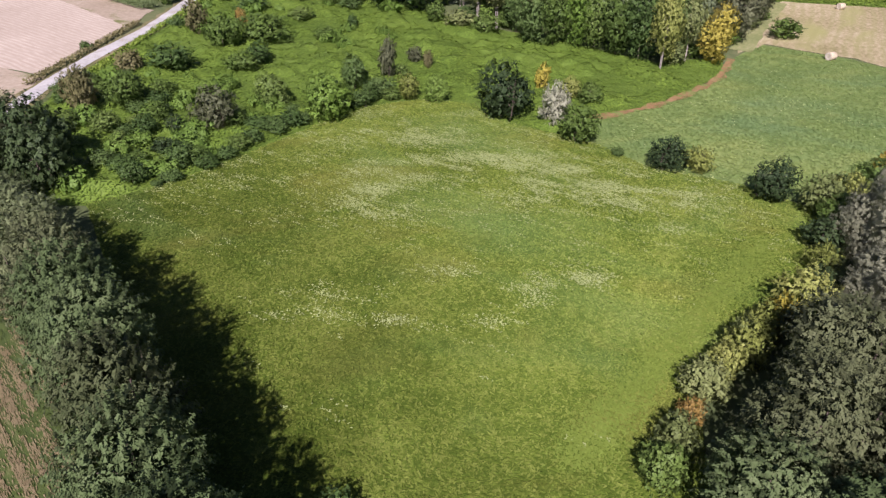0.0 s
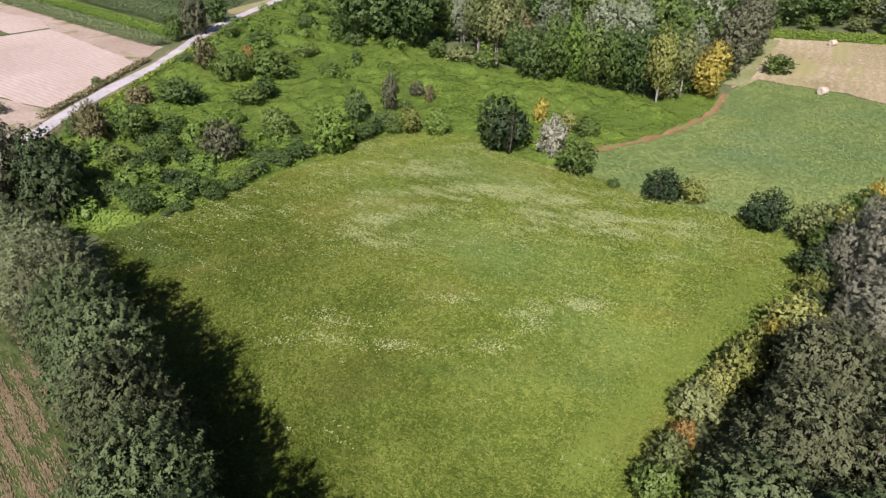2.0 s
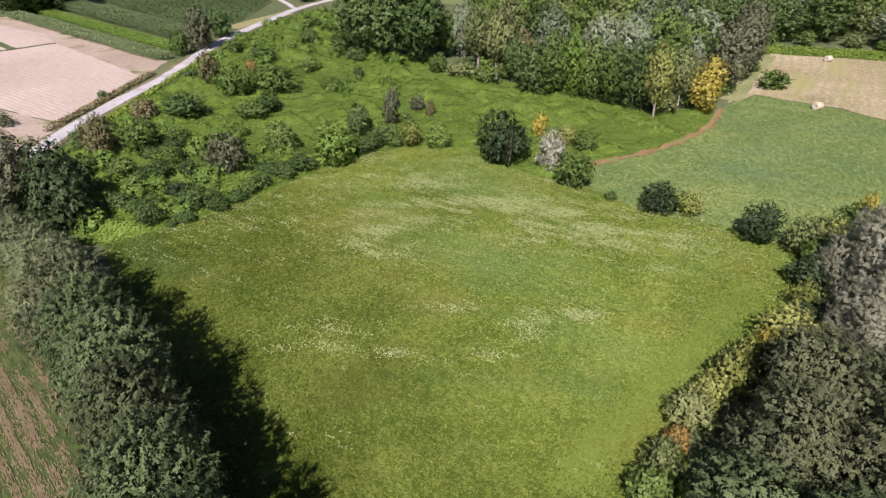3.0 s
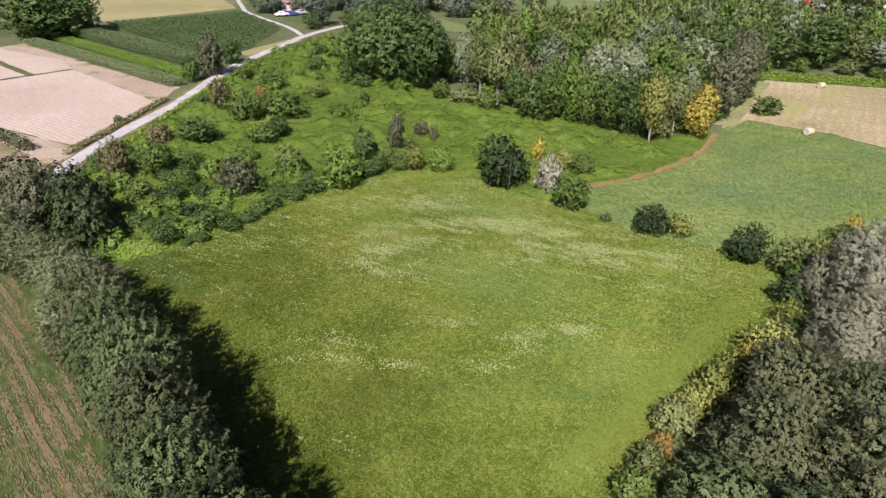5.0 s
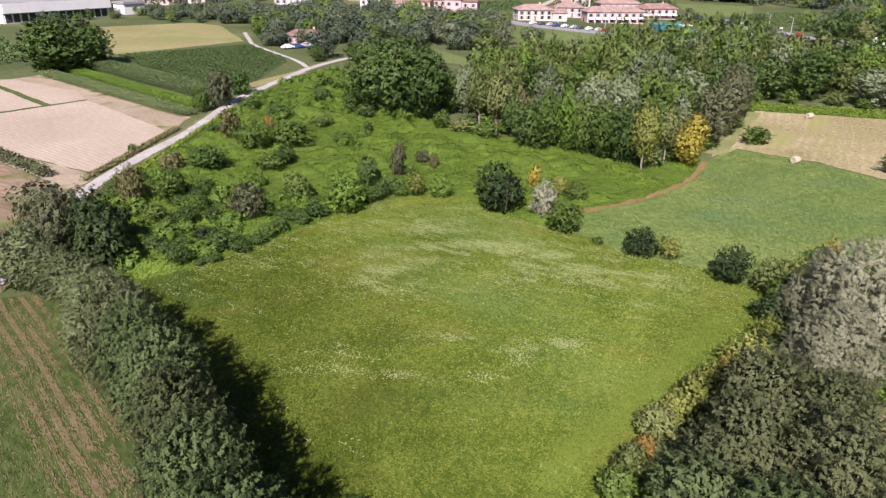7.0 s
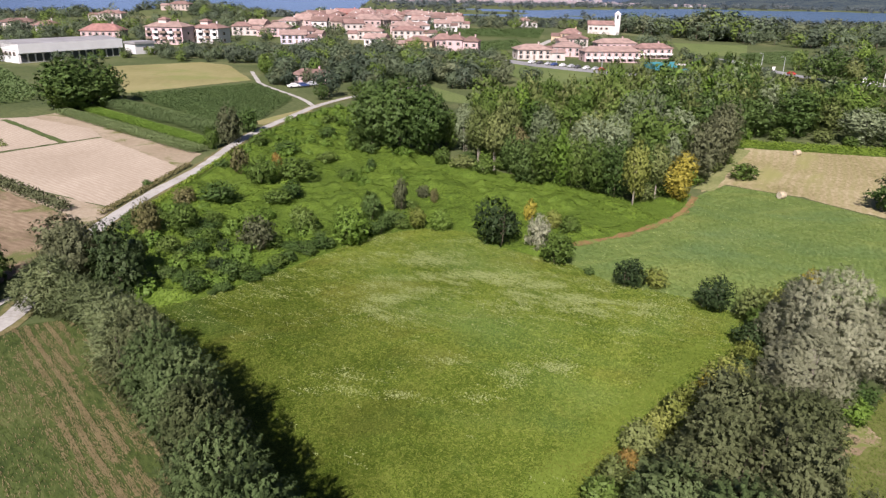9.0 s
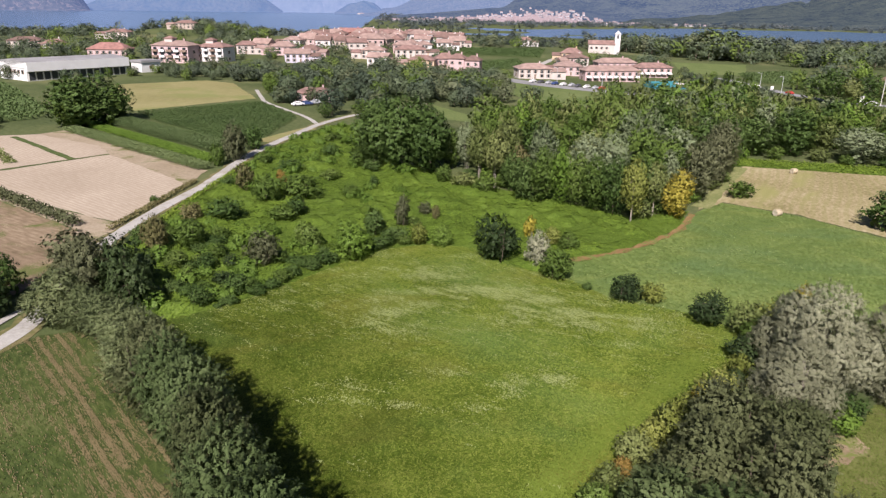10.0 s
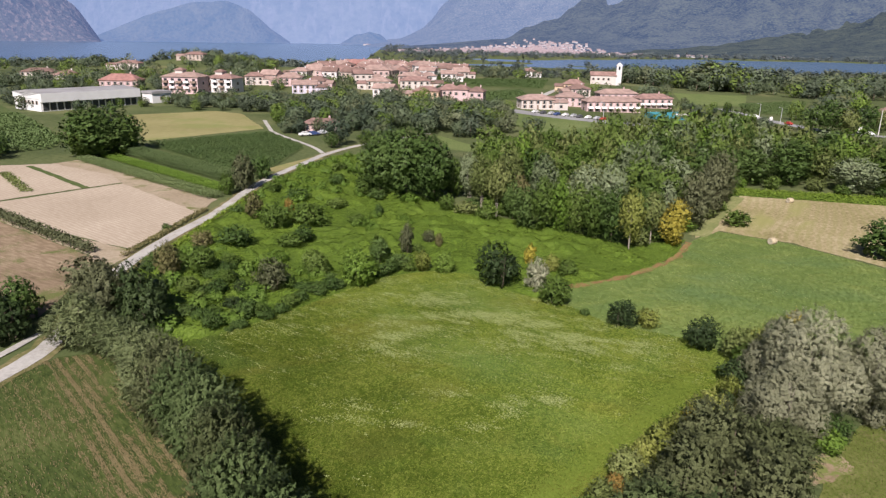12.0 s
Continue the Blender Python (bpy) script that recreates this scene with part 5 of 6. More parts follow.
carpet("meadow_flowers", "pale cream flower heads drifting through the meadow", pale, L_FLOWER, 8, 0.17, 0.48, 0.15, 0.26, 0.25)
candc = scatter(rg, CROP, 26000)
keep = rg.random(len(candc)) < 0.05 + 0.35 * np.clip(wave(candc[:, 0], candc[:, 1], 0.5, 1.0), 0, 1)
carpet("clover_flowers", "pale flower heads in the clover crop", candc[keep], L_FLOWER, 9, 0.18, 0.7, 0.2, 0.28, 0.22)


def rim(poly, x, y):
    """Distance to the outline."""
    x, y = np.asarray(x, float), np.asarray(y, float)
    best = np.full(x.shape, 1e9)
    for (x0, y0), (x1, y1) in zip(poly, poly[1:] + poly[:1]):
        dx, dy = x1 - x0, y1 - y0
        t = np.clip(((x - x0) * dx + (y - y0) * dy) / (dx * dx + dy * dy), 0, 1)
        best = np.minimum(best, np.hypot(x - x0 - t * dx, y - y0 - t * dy))
    return best


def mound(x, y):
    return np.maximum(0, 0.45 + 0.7 * wave(x, y, 0.4, 1.3) + 0.42 * wave(x, y, 0.9, 2.7)) * smooth(0.0, 3.0, rim(ROUGH, x, y))


cx, cy = np.meshgrid(np.arange(-48, 44, 0.6), np.arange(49, 191, 0.6))
cells = np.argwhere(inside(ROUGH, cx[:-1, :-1] + 0.3, cy[:-1, :-1] + 0.3))
bz = gz(cx, cy) + np.maximum(mound(cx, cy) - 0.14, -0.02)
wide_row = cx.shape[1]
bf = [(j * wide_row + i, j * wide_row + i + 1, (j + 1) * wide_row + i + 1, (j + 1) * wide_row + i) for j, i in cells]
used = sorted({v for q in bf for v in q})
slot = {v: i for i, v in enumerate(used)}
bv = np.stack([cx.ravel(), cy.ravel(), bz.ravel()], axis=1)[used]
tagged(new("bramble_mounds", mesh_of("bramble_mounds", bv, [tuple(slot[v] for v in q) for q in bf], [M_ROUGH], smooth_all=True)), "low uneven mounds of brambles and creepers", kind="structure")
pb = scatter(rg, ROUGH, 170000)
zb = gz(pb[:, 0], pb[:, 1]) + mound(pb[:, 0], pb[:, 1])
e = 0.4
slope = np.stack([-(mound(pb[:, 0] + e, pb[:, 1]) - mound(pb[:, 0] - e, pb[:, 1])) / (2 * e), -(mound(pb[:, 0], pb[:, 1] + e) - mound(pb[:, 0], pb[:, 1] - e)) / (2 * e), np.ones(len(pb))], axis=1)
leaf3 = blade_tris(rg, np.stack([pb[:, 0], pb[:, 1], zb + rg.uniform(0, 0.12, len(pb))], axis=1), unit(slope), 0.24, 0.18, None, 0.24)
tagged(new("bramble_leaves", soup("bramble_leaves", leaf3, [L_BRAMBLE], None, unit(0.5 * face_normals(leaf3) + unit(slope)))), "bright green bramble and creeper leaves over low mounds", kind="stuff")

K_CLUMP = [tree_kind("bramble_clump", 700 + i, 1.3, 1.4, 420, 0.24, L_SCRUB, 0.0, 9, "round", 0.75, thick=0.03, lump=0.4, per=8, limbs=2, uneven=0.5) for i in range(3)]
clumps = []
for x, y in scatter(rg, ROUGH, 230):
    if rim(ROUGH, x, y) > 0.8 and x < -10 + 6 * wave(np.array([y]), np.array([x]), 0.2, 8.0)[0] and wave(np.array([x]), np.array([y]), 0.12, 9.0)[0] > -0.35:
        k = rg.uniform(0.6, 1.5)
        clumps.append((K_CLUMP[int(rg.integers(0, 3))], x, y, 1.3 * k + float(mound(x, y)) * 0.6, 1.4 * k, rg.uniform(0, 6.28)))
woods("bramble_clumps", "rounded clumps of bright green brambles", clumps)

STRIP = [(64, 147.5), (69, 157), (103, 153), (150, 139), (150, 127.5), (101.6, 142.3), (69, 147.2)]
carpet("strip_leaves", "bright green bramble leaves behind the hay field", scatter(rg, STRIP, 9000), L_BRAMBLE, 47, 0.4, 0.8, 0.1, 0.6, 0.4)


def row_leaves(r, p0, p1, gap, deep, high, wide, per_m):
    """Leaves of rows that run from p0 to p1, repeated sideways over deep metres."""
    p0, p1 = np.array(p0, float), np.array(p1, float)
    d = unit(p1 - p0)
    side = np.array([-d[1], d[0]])
    out = []
    for k in range(int(deep / gap)):
        length = np.linalg.norm(p1 - p0)
        n = int(length * per_m)
        q = p0 + side * (k * gap) + d * r.uniform(0, length, n)[:, None] + side * r.normal(size=n)[:, None] * wide * 0.35
        z = r.uniform(0.15, 1.0, n) ** 0.7 * high
        nor = np.stack([side[0] * r.choice([-1, 1], n), side[1] * r.choice([-1, 1], n), np.ones(n)], axis=1)
        out.append((q, z, nor))
    return out


def rows_of(name, label, poly, p0, p1, gap, deep, high, wide, per_m, leaf, mat, seed):
    r = rng_of(seed)
    tris = []
    for q, z, nor in row_leaves(r, p0, p1, gap, deep, high, wide, per_m):
        ok = inside(poly, q[:, 0], q[:, 1])
        q, z, nor = q[ok], z[ok], nor[ok]
        if len(q):
            tris.append(blade_tris(r, np.stack([q[:, 0], q[:, 1], gz(q[:, 0], q[:, 1]) + z], axis=1), nor, leaf, leaf * 0.7, None, 0.6))
    tris = np.concatenate(tris)
    return tagged(new(name, soup(name, tris, [mat], None, unit(face_normals(tris) + np.array([0, 0, 0.5])))), label, kind="stuff")


BIG = [(-400, 80), (300, 80), (300, 700), (-400, 700)]
rows_of("maize_rows", "tall grey-green maize rows beside the tilled field", BIG, (-101, 158.5), (-52.6, 120.8), 1.0, 4.2, 1.5, 0.55, 130, 0.2, L_CORN, 21)
rows_of("beet_rows", "bright green crop strip between the maize rows", BIG, (-98.5, 166), (-53, 129), 0.8, 4.6, 1.0, 0.7, 120, 0.2, L_BRIGHT, 22)
rows_of("tall_maize_rows", "tall maize rows below the vineyard", BIG, (-99.5, 174), (-55.5, 139), 1.0, 6.5, 2.4, 0.5, 140, 0.21, L_CORN, 23)
rows_of("vine_rows", "close rows of green vines", VINES, (-105, 182), (-45, 130), 2.2, 75, 1.2, 0.4, 36, 0.3, L_VINE, 24)
rows_of("slope_vine_rows", "vine rows on the western slope", WESTVINES, (-215, 200), (-105, 120), 2.6, 130, 1.5, 0.7, 9, 0.7, L_VINE, 25)
rows_of("village_vine_rows", "vine rows beside the village", [(-3, 514), (63, 522), (53, 462), (3, 465)], (-5, 462), (66, 462), 2.6, 60, 1.2, 0.5, 9, 0.5, L_VINE, 26)
rows_of("lower_vine_rows", "vine rows below the village", [(10, 423), (37, 450), (40, 404), (13, 378)], (5, 378), (45, 378), 2.6, 75, 1.2, 0.5, 9, 0.5, L_VINE, 27)
rows_of("east_vine_rows", "vine rows before the tall trees", [(168, 420), (232, 466), (176, 354), (160, 378)], (150, 355), (235, 400), 2.6, 75, 1.2, 0.5, 9, 0.5, L_VINE, 28)
rows_of("field_hedge", "low dark hedge between two tilled fields", BIG, (-86, 100.5), (-57.5, 80.5), 0.7, 2.4, 1.6, 0.9, 30, 0.4, L_PURPLE, 29)
rows_of("lane_weeds", "dry tan and olive weeds along the lane", BIG, (-51.4, 78), (-49.6, 112), 0.5, 1.2, 0.7, 0.6, 26, 0.35, L_DRYGRASS, 30)
rows_of("strip_weeds", "green weeds between the tilled strips", BIG, (-91, 121.5), (-108, 140), 0.8, 3.0, 0.5, 0.8, 12, 0.4, L_OLIVE, 31)
rows_of("lane_bank_grass", "long grass on the lane bank", BIG, (-46.2, 80), (-44.9, 130), 0.5, 1.4, 0.5, 0.6, 22, 0.35, L_BRAMBLE, 32)

rs = rng_of(44)
L_LAWN = leafage("lawn_blades", (0.085, 0.125, 0.025), (0.14, 0.185, 0.04), (0.22, 0.25, 0.075), 0.35, scale=0.2)
EAST = [(30, 25), (34.5, 32.5), (40, 38), (47, 42), (58, 34), (62, 22), (60, 8), (26, 8)]
lawn = scatter(rs, EAST, 46000)
bare = np.exp(-(((lawn[:, 0] - 33.4) / 2.6) ** 2 + ((lawn[:, 1] - 31) / 2.2) ** 2)) + 0.5 * np.exp(-(((lawn[:, 0] - 38) / 1.6) ** 2 + ((lawn[:, 1] - 28) / 1.2) ** 2))
carpet("lawn_grass", "short olive grass round the bare patch", lawn[rs.random(len(lawn)) > 1.1 * bare + 0.25 * wave(lawn[:, 0], lawn[:, 1], 0.9, 3.0)], L_LAWN, 48, 0.22, 0.45, 0.05, 0.12)
pm = scatter(rs, FIELD, 70000)
L_REGROWTH = leafage("regrowth_blades", (0.05, 0.078, 0.018), (0.09, 0.125, 0.03), (0.14, 0.17, 0.05), 0.4, scale=0.3)
L_STRAW = leafage("dry_straw", (0.19, 0.15, 0.075), (0.28, 0.225, 0.12), (0.38, 0.315, 0.185), 0.2)
carpet("field_regrowth", "short green regrowth in the mown field", pm, L_REGROWTH, 46, 0.24, 0.5, 0.04, 0.12)
# straw lies in thin rows along the hedge
ps = scatter(rs, [(-43, 44), (-35, 48), (-21, 30.5), (-12, 14), (-12, -4), (-44, -4), (-48, 30)], 330000)
across, along = ps[:, 0] * 0.74 + ps[:, 1] * 0.68, ps[:, 0] * 0.68 - ps[:, 1] * 0.74
row = np.sin(across * 6.5 + 1.5 * wave(along * 0.3, across, 0.5, 6.0))
broken = wave(along * 0.35, across * 2.2, 0.9, 3.0) + 0.6 * wave(along, across, 3.0, 5.0)
swath = np.exp(-((across + 0.4) / 2.2) ** 2) + 0.9 * np.exp(-((across - 3.4) / 1.5) ** 2)
share = np.clip(0.02 + 0.10 * (broken > 0.5) * (row > 0) + swath * (0.75 * (row > 0.1) + 0.12) * (0.6 + 0.9 * broken), 0, 0.8)
ps = ps[rs.random(len(ps)) < share]
p3 = np.stack([ps[:, 0], ps[:, 1], gz(ps[:, 0], ps[:, 1]) + rs.uniform(0.07, 0.13, len(ps))], axis=1)
q = blade_tris(rs, p3, np.tile([0, 0, 1.0], (len(ps), 1)), 0.36, 0.05, np.tile([2.7, -2.96, 0.0], (len(ps), 1)), 0.15)
tagged(new("cut_straw", soup("cut_straw", q, [L_STRAW], None, np.tile([0, 0, 1.0], (len(ps), 1)))), "tan rows of cut straw in the mown field", kind="stuff")


# ---- village ----
def box(x0, x1, y0, y1, z0, z1):
    v = [(x, y, z) for z in (z0, z1) for x, y in ((x0, y0), (x1, y0), (x1, y1), (x0, y1))]
    return v, [(0, 3, 2, 1), (4, 5, 6, 7), (0, 1, 5, 4), (1, 2, 6, 5), (2, 3, 7, 6), (3, 0, 4, 7)]


def join(name, pieces, mats, index=None):
    verts, faces, idx = [], [], []
    for k, (v, f) in enumerate(pieces):
        b = len(verts)
        verts += v
        faces += [tuple(i + b for i in q) for q in f]
        idx += [0 if index is None else index[k]] * len(f)
    return mesh_of(name, verts, faces, mats, idx)


def roof_mesh(w, d, eave, ridge, over, mat, hip):
    a, b = w / 2 + over, d / 2 + over
    r = (a - b * 0.8) if hip else a
    r = max(r, 0.3)
    lo, t = eave - 0.05, 0.22
    v = [(-a, -b, lo), (a, -b, lo), (a, b, lo), (-a, b, lo), (-a, -b, lo + t), (a, -b, lo + t), (a, b, lo + t), (-a, b, lo + t), (-r, 0, ridge), (r, 0, ridge)]
    f = [(0, 3, 2, 1), (0, 1, 5, 4), (1, 2, 6, 5), (2, 3, 7, 6), (3, 0, 4, 7), (4, 5, 9, 8), (6, 7, 8, 9), (5, 6, 9), (7, 4, 8)]
    return mesh_of("roof", v, f, [mat])


WINDOW = join("window", [box(-0.60, 0.60, -0.10, 0.02, -0.82, 0.82)], [M_TRIM])
PANE = join("pane", [box(-0.52, 0.52, -0.13, -0.09, -0.75, 0.75)], [M_PANE])
SHUTTER = join("shutter", [box(-0.2, 0.2, -0.12, -0.02, -0.8, 0.8)], [M_SHUTTER])
DOOR = join("door", [box(-0.7, 0.7, -0.08, 0.02, 0, 2.3)], [M_TRIM])
LEAF = join("door_leaf", [box(-0.55, 0.55, -0.11, -0.07, 0.05, 2.15)], [M_SHUTTER])


def window_on(root, m):
    """A window with its pane and two open shutters, set on a wall."""
    ob = part("window", WINDOW, root)
    ob.matrix_basis = m
    part("pane", PANE, ob, "dark glass pane")
    for side in (-0.82, 0.82):
        part("shutter", SHUTTER, ob, "brown shutter").location = (side, 0, 0)


BUILT = [(-171, 290, 22), (-147, 316, 8), (101, 506, 13), (101, 331, 12)]


def house(x, y, w, eave, ridge, wall, turn=0.0, d=None, hip=True, roof=None, label="", name="house", sink=1.5, rows=None, plainer=False):
    w = w * 0.86 if w < 27 and name == "house" else w
    d = d or max(8.0, min(w * 0.8, 12.5))
    if rows != 1:
        eave, ridge = max(eave, 4.8), max(ridge, max(eave, 4.8) + 2.5)
    root = thing(name, label or f"two-storey {wall} house with a terracotta hipped roof", "house", "village houses", pose(x, y, float(gz(x, y)), 0, 0, turn))
    BUILT.append((x, y, w * 0.5 + 2.0))
    body, bf = box(-w / 2, w / 2, -d / 2, d / 2, -sink, eave)
    if not hip:
        body += [(-w / 2, 0, ridge - 0.12), (w / 2, 0, ridge - 0.12)]
        bf = bf[:1] + [(4, 5, 9, 8), (6, 7, 8, 9), (5, 6, 9), (7, 4, 8)] + bf[2:]
    part("wall", mesh_of("wall", body, bf, [WALLS[wall]]), root)
    part("roof", roof_mesh(w, d, eave, ridge, 0.6, roof or (M_ROOF, M_PALEROOF, M_ROOF, M_DARKROOF, M_PALEROOF)[int(abs(x * 7 + y * 3)) % 5], hip), root)
    part("chimney", join("chimney", [box(-0.35, 0.35, -0.3, 0.3, ridge - 1.2, ridge + 0.8), box(-0.45, 0.45, -0.4, 0.4, ridge + 0.8, ridge + 0.95)], [WALLS[wall], M_ROOF], [0, 1]), root).location = (w * 0.22, d * 0.12, 0)
    if name == "house" and rows != 1 and w > 9.5 and not plainer:
        side = 1 if int(abs(x + y)) % 2 else -1
        ww, wd, we = w * 0.42, d * 0.7, eave * 0.72
        part("wing", join("wing", [box(-ww / 2, ww / 2, -wd / 2, wd / 2, -sink, we)], [WALLS[wall]]), root).location = (side * (w / 2 + ww / 2 - 0.01), -d * 0.22, 0)
        part("wing_roof", roof_mesh(ww, wd, we, we + 1.7, 0.5, (M_ROOF, M_PALEROOF, M_DARKROOF)[int(abs(x * 3 + y)) % 3], False), root).location = (side * (w / 2 + ww / 2 - 0.01), -d * 0.22, 0)
        window_on(root, pose(side * (w / 2 + ww / 2), -d * 0.22 - wd / 2, 1.5))
    storeys = rows or max(2, int(eave // 2.9))
    n = max(2, int(w / 3.4))
    for s in range(storeys):
        z = 1.4 + s * (eave - 0.6) / storeys
        for i in range(n):
            px = (i + 0.5) / n * w - w / 2
            if s == 0 and i == n // 2:
                ob = part("door", DOOR, root)
                ob.location = (px, -d / 2, 0)
                part("door_leaf", LEAF, ob, "brown door leaf")
            else:
                window_on(root, pose(px, -d / 2, z))
        for side in (-1, 1):
            window_on(root, pose(side * w / 2, 0, z, 0, 0, 90 * side))
    return root


house(-289, 460, 24, 5, 7, "cream", 8)
house(-252, 428, 13, 5, 8, "white", -10)
house(-194, 380, 24, 5.4, 8.9, "pink", 5, plainer=True, roof=M_REDROOF)
house(-285, 585, 22, 5, 7, "cream", 0)
house(-250, 644, 20, 4.6, 6.8, "beige", 3, label="long beige farmhouse on the wooded knoll")
villas = [house(-152, 366, 24, 8.7, 11, "pink", -8, plainer=True, label="three-storey pink villa with recessed balconies and a roof turret"),
          house(-134, 376, 19, 7.7, 10.1, "white", -12, plainer=True, label="three-storey white villa with balconies and a roof turret")]
for villa, w, d, n, eave in ((villas[0], 20.6, 12.5, 5, 8.7), (villas[1], 16.3, 12.5, 4, 7.7)):
    for i in range(n):
        for k in range(2):
            px, z = (i + 0.5) / n * w - w / 2, 2.9 + 2.9 * k
            part("balcony", join("balcony", [box(-1.5, 1.5, -1.3, 0.05, -0.18, 0.0), box(-1.5, 1.5, -1.3, -1.2, 0.0, 0.95), box(-1.5, -1.4, -1.2, 0.05, 0.0, 0.95), box(1.4, 1.5, -1.2, 0.05, 0.0, 0.95)], [M_AWNING if i % 2 else M_SHUTTER]), villa).location = (px, -d / 2, z)
            part("balcony_door", join("balcony_door", [box(-0.9, 0.9, -0.06, 0.05, 0.0, 2.1)], [M_PANE]), villa).location = (px, -d / 2 - 0.08, z)
    part("turret", join("turret", [box(-2.2, 2.2, -2.2, 2.2, eave + 0.2, eave + 3.4)], [WALLS["cream"]]), villa).location = (-w * 0.12, 0, 0)
    part("turret_roof", roof_mesh(4.4, 4.4, eave + 3.4, eave + 4.7, 0.5, M_ROOF, True), villa).location = (-w * 0.12, 0, 0)
house(-131, 424, 13, 5.1, 7, "cream", 12)
house(-123, 434, 13, 5.4, 8.5, "cream", -15, hip=False)
house(-108, 424, 16, 5, 8, "pink", 5)
house(-89, 412, 14, 4.8, 6.6, "pink", -8)
house(-91, 386, 16, 4.8, 6.6, "lilac", 10, hip=False)
house(-107, 522, 26, 5, 7.5, "cream", 4)
house(-89, 568, 28, 5.5, 8.8, "red", -6, roof=M_REDROOF, label="long red house with a red tiled roof")
house(-89, 500, 18, 5, 7.2, "white", 15)
house(-75, 466, 16, 5.8, 8.7, "beige", -20, hip=False)
house(-62, 480, 22, 6.6, 10, "rose", 6)
house(-78, 600, 20, 6, 9, "white", -5)
house(-56, 574, 24, 5.5, 8.3, "white", 10)
house(-40, 605, 22, 6, 9, "cream", -12)
house(-31, 536, 20, 7.2, 10.5, "white", 14)
house(-52, 420, 16, 5, 7, "cream", -6)
house(-43, 370, 13, 5.8, 7.8, "white", -14, hip=False)
house(-31, 434, 22, 5, 7, "cream", 6)
house(-20, 370, 16, 5.4, 7.4, "ochre", -4)
house(-8, 381, 12, 5.6, 8.6, "pink", 10)
house(-52, 239, 15, 2.7, 4.6, "pink", -4, d=8, label="low stone farmhouse with a faded tiled roof", rows=1)
house(-1, 373, 10, 6.6, 9, "pink", -12)
house(7.5, 372, 9.5, 6, 8, "pink", -12, plainer=True)
house(38, 355, 20, 4.8, 6.4, "cream", 8)
house(59, 377, 17, 4.8, 6.4, "pink", -6)
house(72, 452, 15, 5.2, 8.3, "ochre", -10)
house(71, 427, 15, 5, 7, "cream", 14)
house(55, 610, 14, 5, 7, "white", 5)
house(215, 345, 11, 4.8, 6.4, "ochre", 10)
house(-70, 530, 18, 5.6, 8, "rose", -18)
house(-48, 510, 16, 5.6, 8, "cream", 22)
house(-15, 570, 18, 6, 8.6, "cream", 4)
house(-112, 470, 14, 5, 7.2, "white", -10)
house(78, 356, 29, 5.2, 7.2, "pink", 8, d=10, plainer=True, label="long pink terrace with awnings and a tiled roof")
house(107, 386, 23, 5.2, 7.2, "pink", 12, d=10, plainer=True, label="long pink terrace with white balconies")
house(90, 403, 26, 5.6, 8, "pink", 8, d=10, plainer=True, label="pink terrace with a tiled roof")


# awnings and balconies of the terraces


def terrace_front(x, y, turn, w, d, n):
    for i in range(n):
        px = (i + 0.5) / n * w - w / 2
        root = thing("awning", "white canvas awning over a terrace balcony", "awning", "terrace awnings", pose(x, y, float(gz(x, y)), 0, 0, turn) @ Matrix.Translation((px, -d / 2 - 0.12, 0)))
        part("canvas", mesh_of("canvas", [(-1.3, 0, 2.75), (1.3, 0, 2.75), (1.3, -1.7, 2.05), (-1.3, -1.7, 2.05), (-1.3, -1.7, 1.8), (1.3, -1.7, 1.8), (1.3, 0, 2.65), (-1.3, 0, 2.65)], [(0, 3, 2, 1), (3, 4, 5, 2), (4, 7, 6, 5), (0, 7, 4, 3), (1, 2, 5, 6), (0, 1, 6, 7)], [M_AWNING]), root)
        part("arm", join("arm", [box(-1.3, -1.22, -1.65, 0.12, 1.8, 1.88), box(1.22, 1.3, -1.65, 0.12, 1.8, 1.88)], [M_TRIM]), root)


terrace_front(78, 356, 8, 29, 10, 8)
terrace_front(107, 386, 12, 19.8, 10, 6)

# the close-built core of the village
rh = rng_of(12)
core = [(-107, 522), (-89, 568), (-89, 500), (-75, 466), (-62, 480), (-78, 600), (-56, 574), (-40, 605), (-31, 536), (-70, 530), (-48, 510), (-15, 570)]
for q in scatter(rh, [(-120, 500), (-95, 455), (-30, 450), (5, 520), (0, 600), (-60, 625), (-110, 580)], 260):
    if len(core) < 52 and all((q[0] - a) ** 2 + ((q[1] - b) * 1.1) ** 2 > 11.0 ** 2 for a, b in core):
        core.append(tuple(q))
        house(q[0], q[1], rh.uniform(9, 16), rh.uniform(4.8, 6.2), rh.uniform(7.4, 8.8), ("cream", "rose", "white", "pink", "beige")[int(rh.integers(0, 5))], rh.uniform(-25, 25) + (90 if rh.random() < 0.35 else 0), hip=bool(rh.random() < 0.35), plainer=bool(rh.random() < 0.4))

# warehouse with a pale roof and a dark glazed front
M_CLAD = plain("white_cladding", (0.70, 0.70, 0.69), 0.6, 0.1, 0.3)
M_SHEET = plain("pale_roof_sheet", (0.33, 0.325, 0.325), 0.6, 0.3, 0.15)
M_DARKGLASS = plain("dark_glazing", (0.05, 0.055, 0.06), 0.3, 0.2, 0.4)
ware = thing("warehouse", "long white warehouse with a pale flat roof and dark front", "warehouse", at=pose(-171, 290, float(gz(-171, 290)), 0, 0, 57))
part("wall", join("wall", [box(-22, 22, -11, 11, -2, 5.6)], [M_CLAD]), ware)
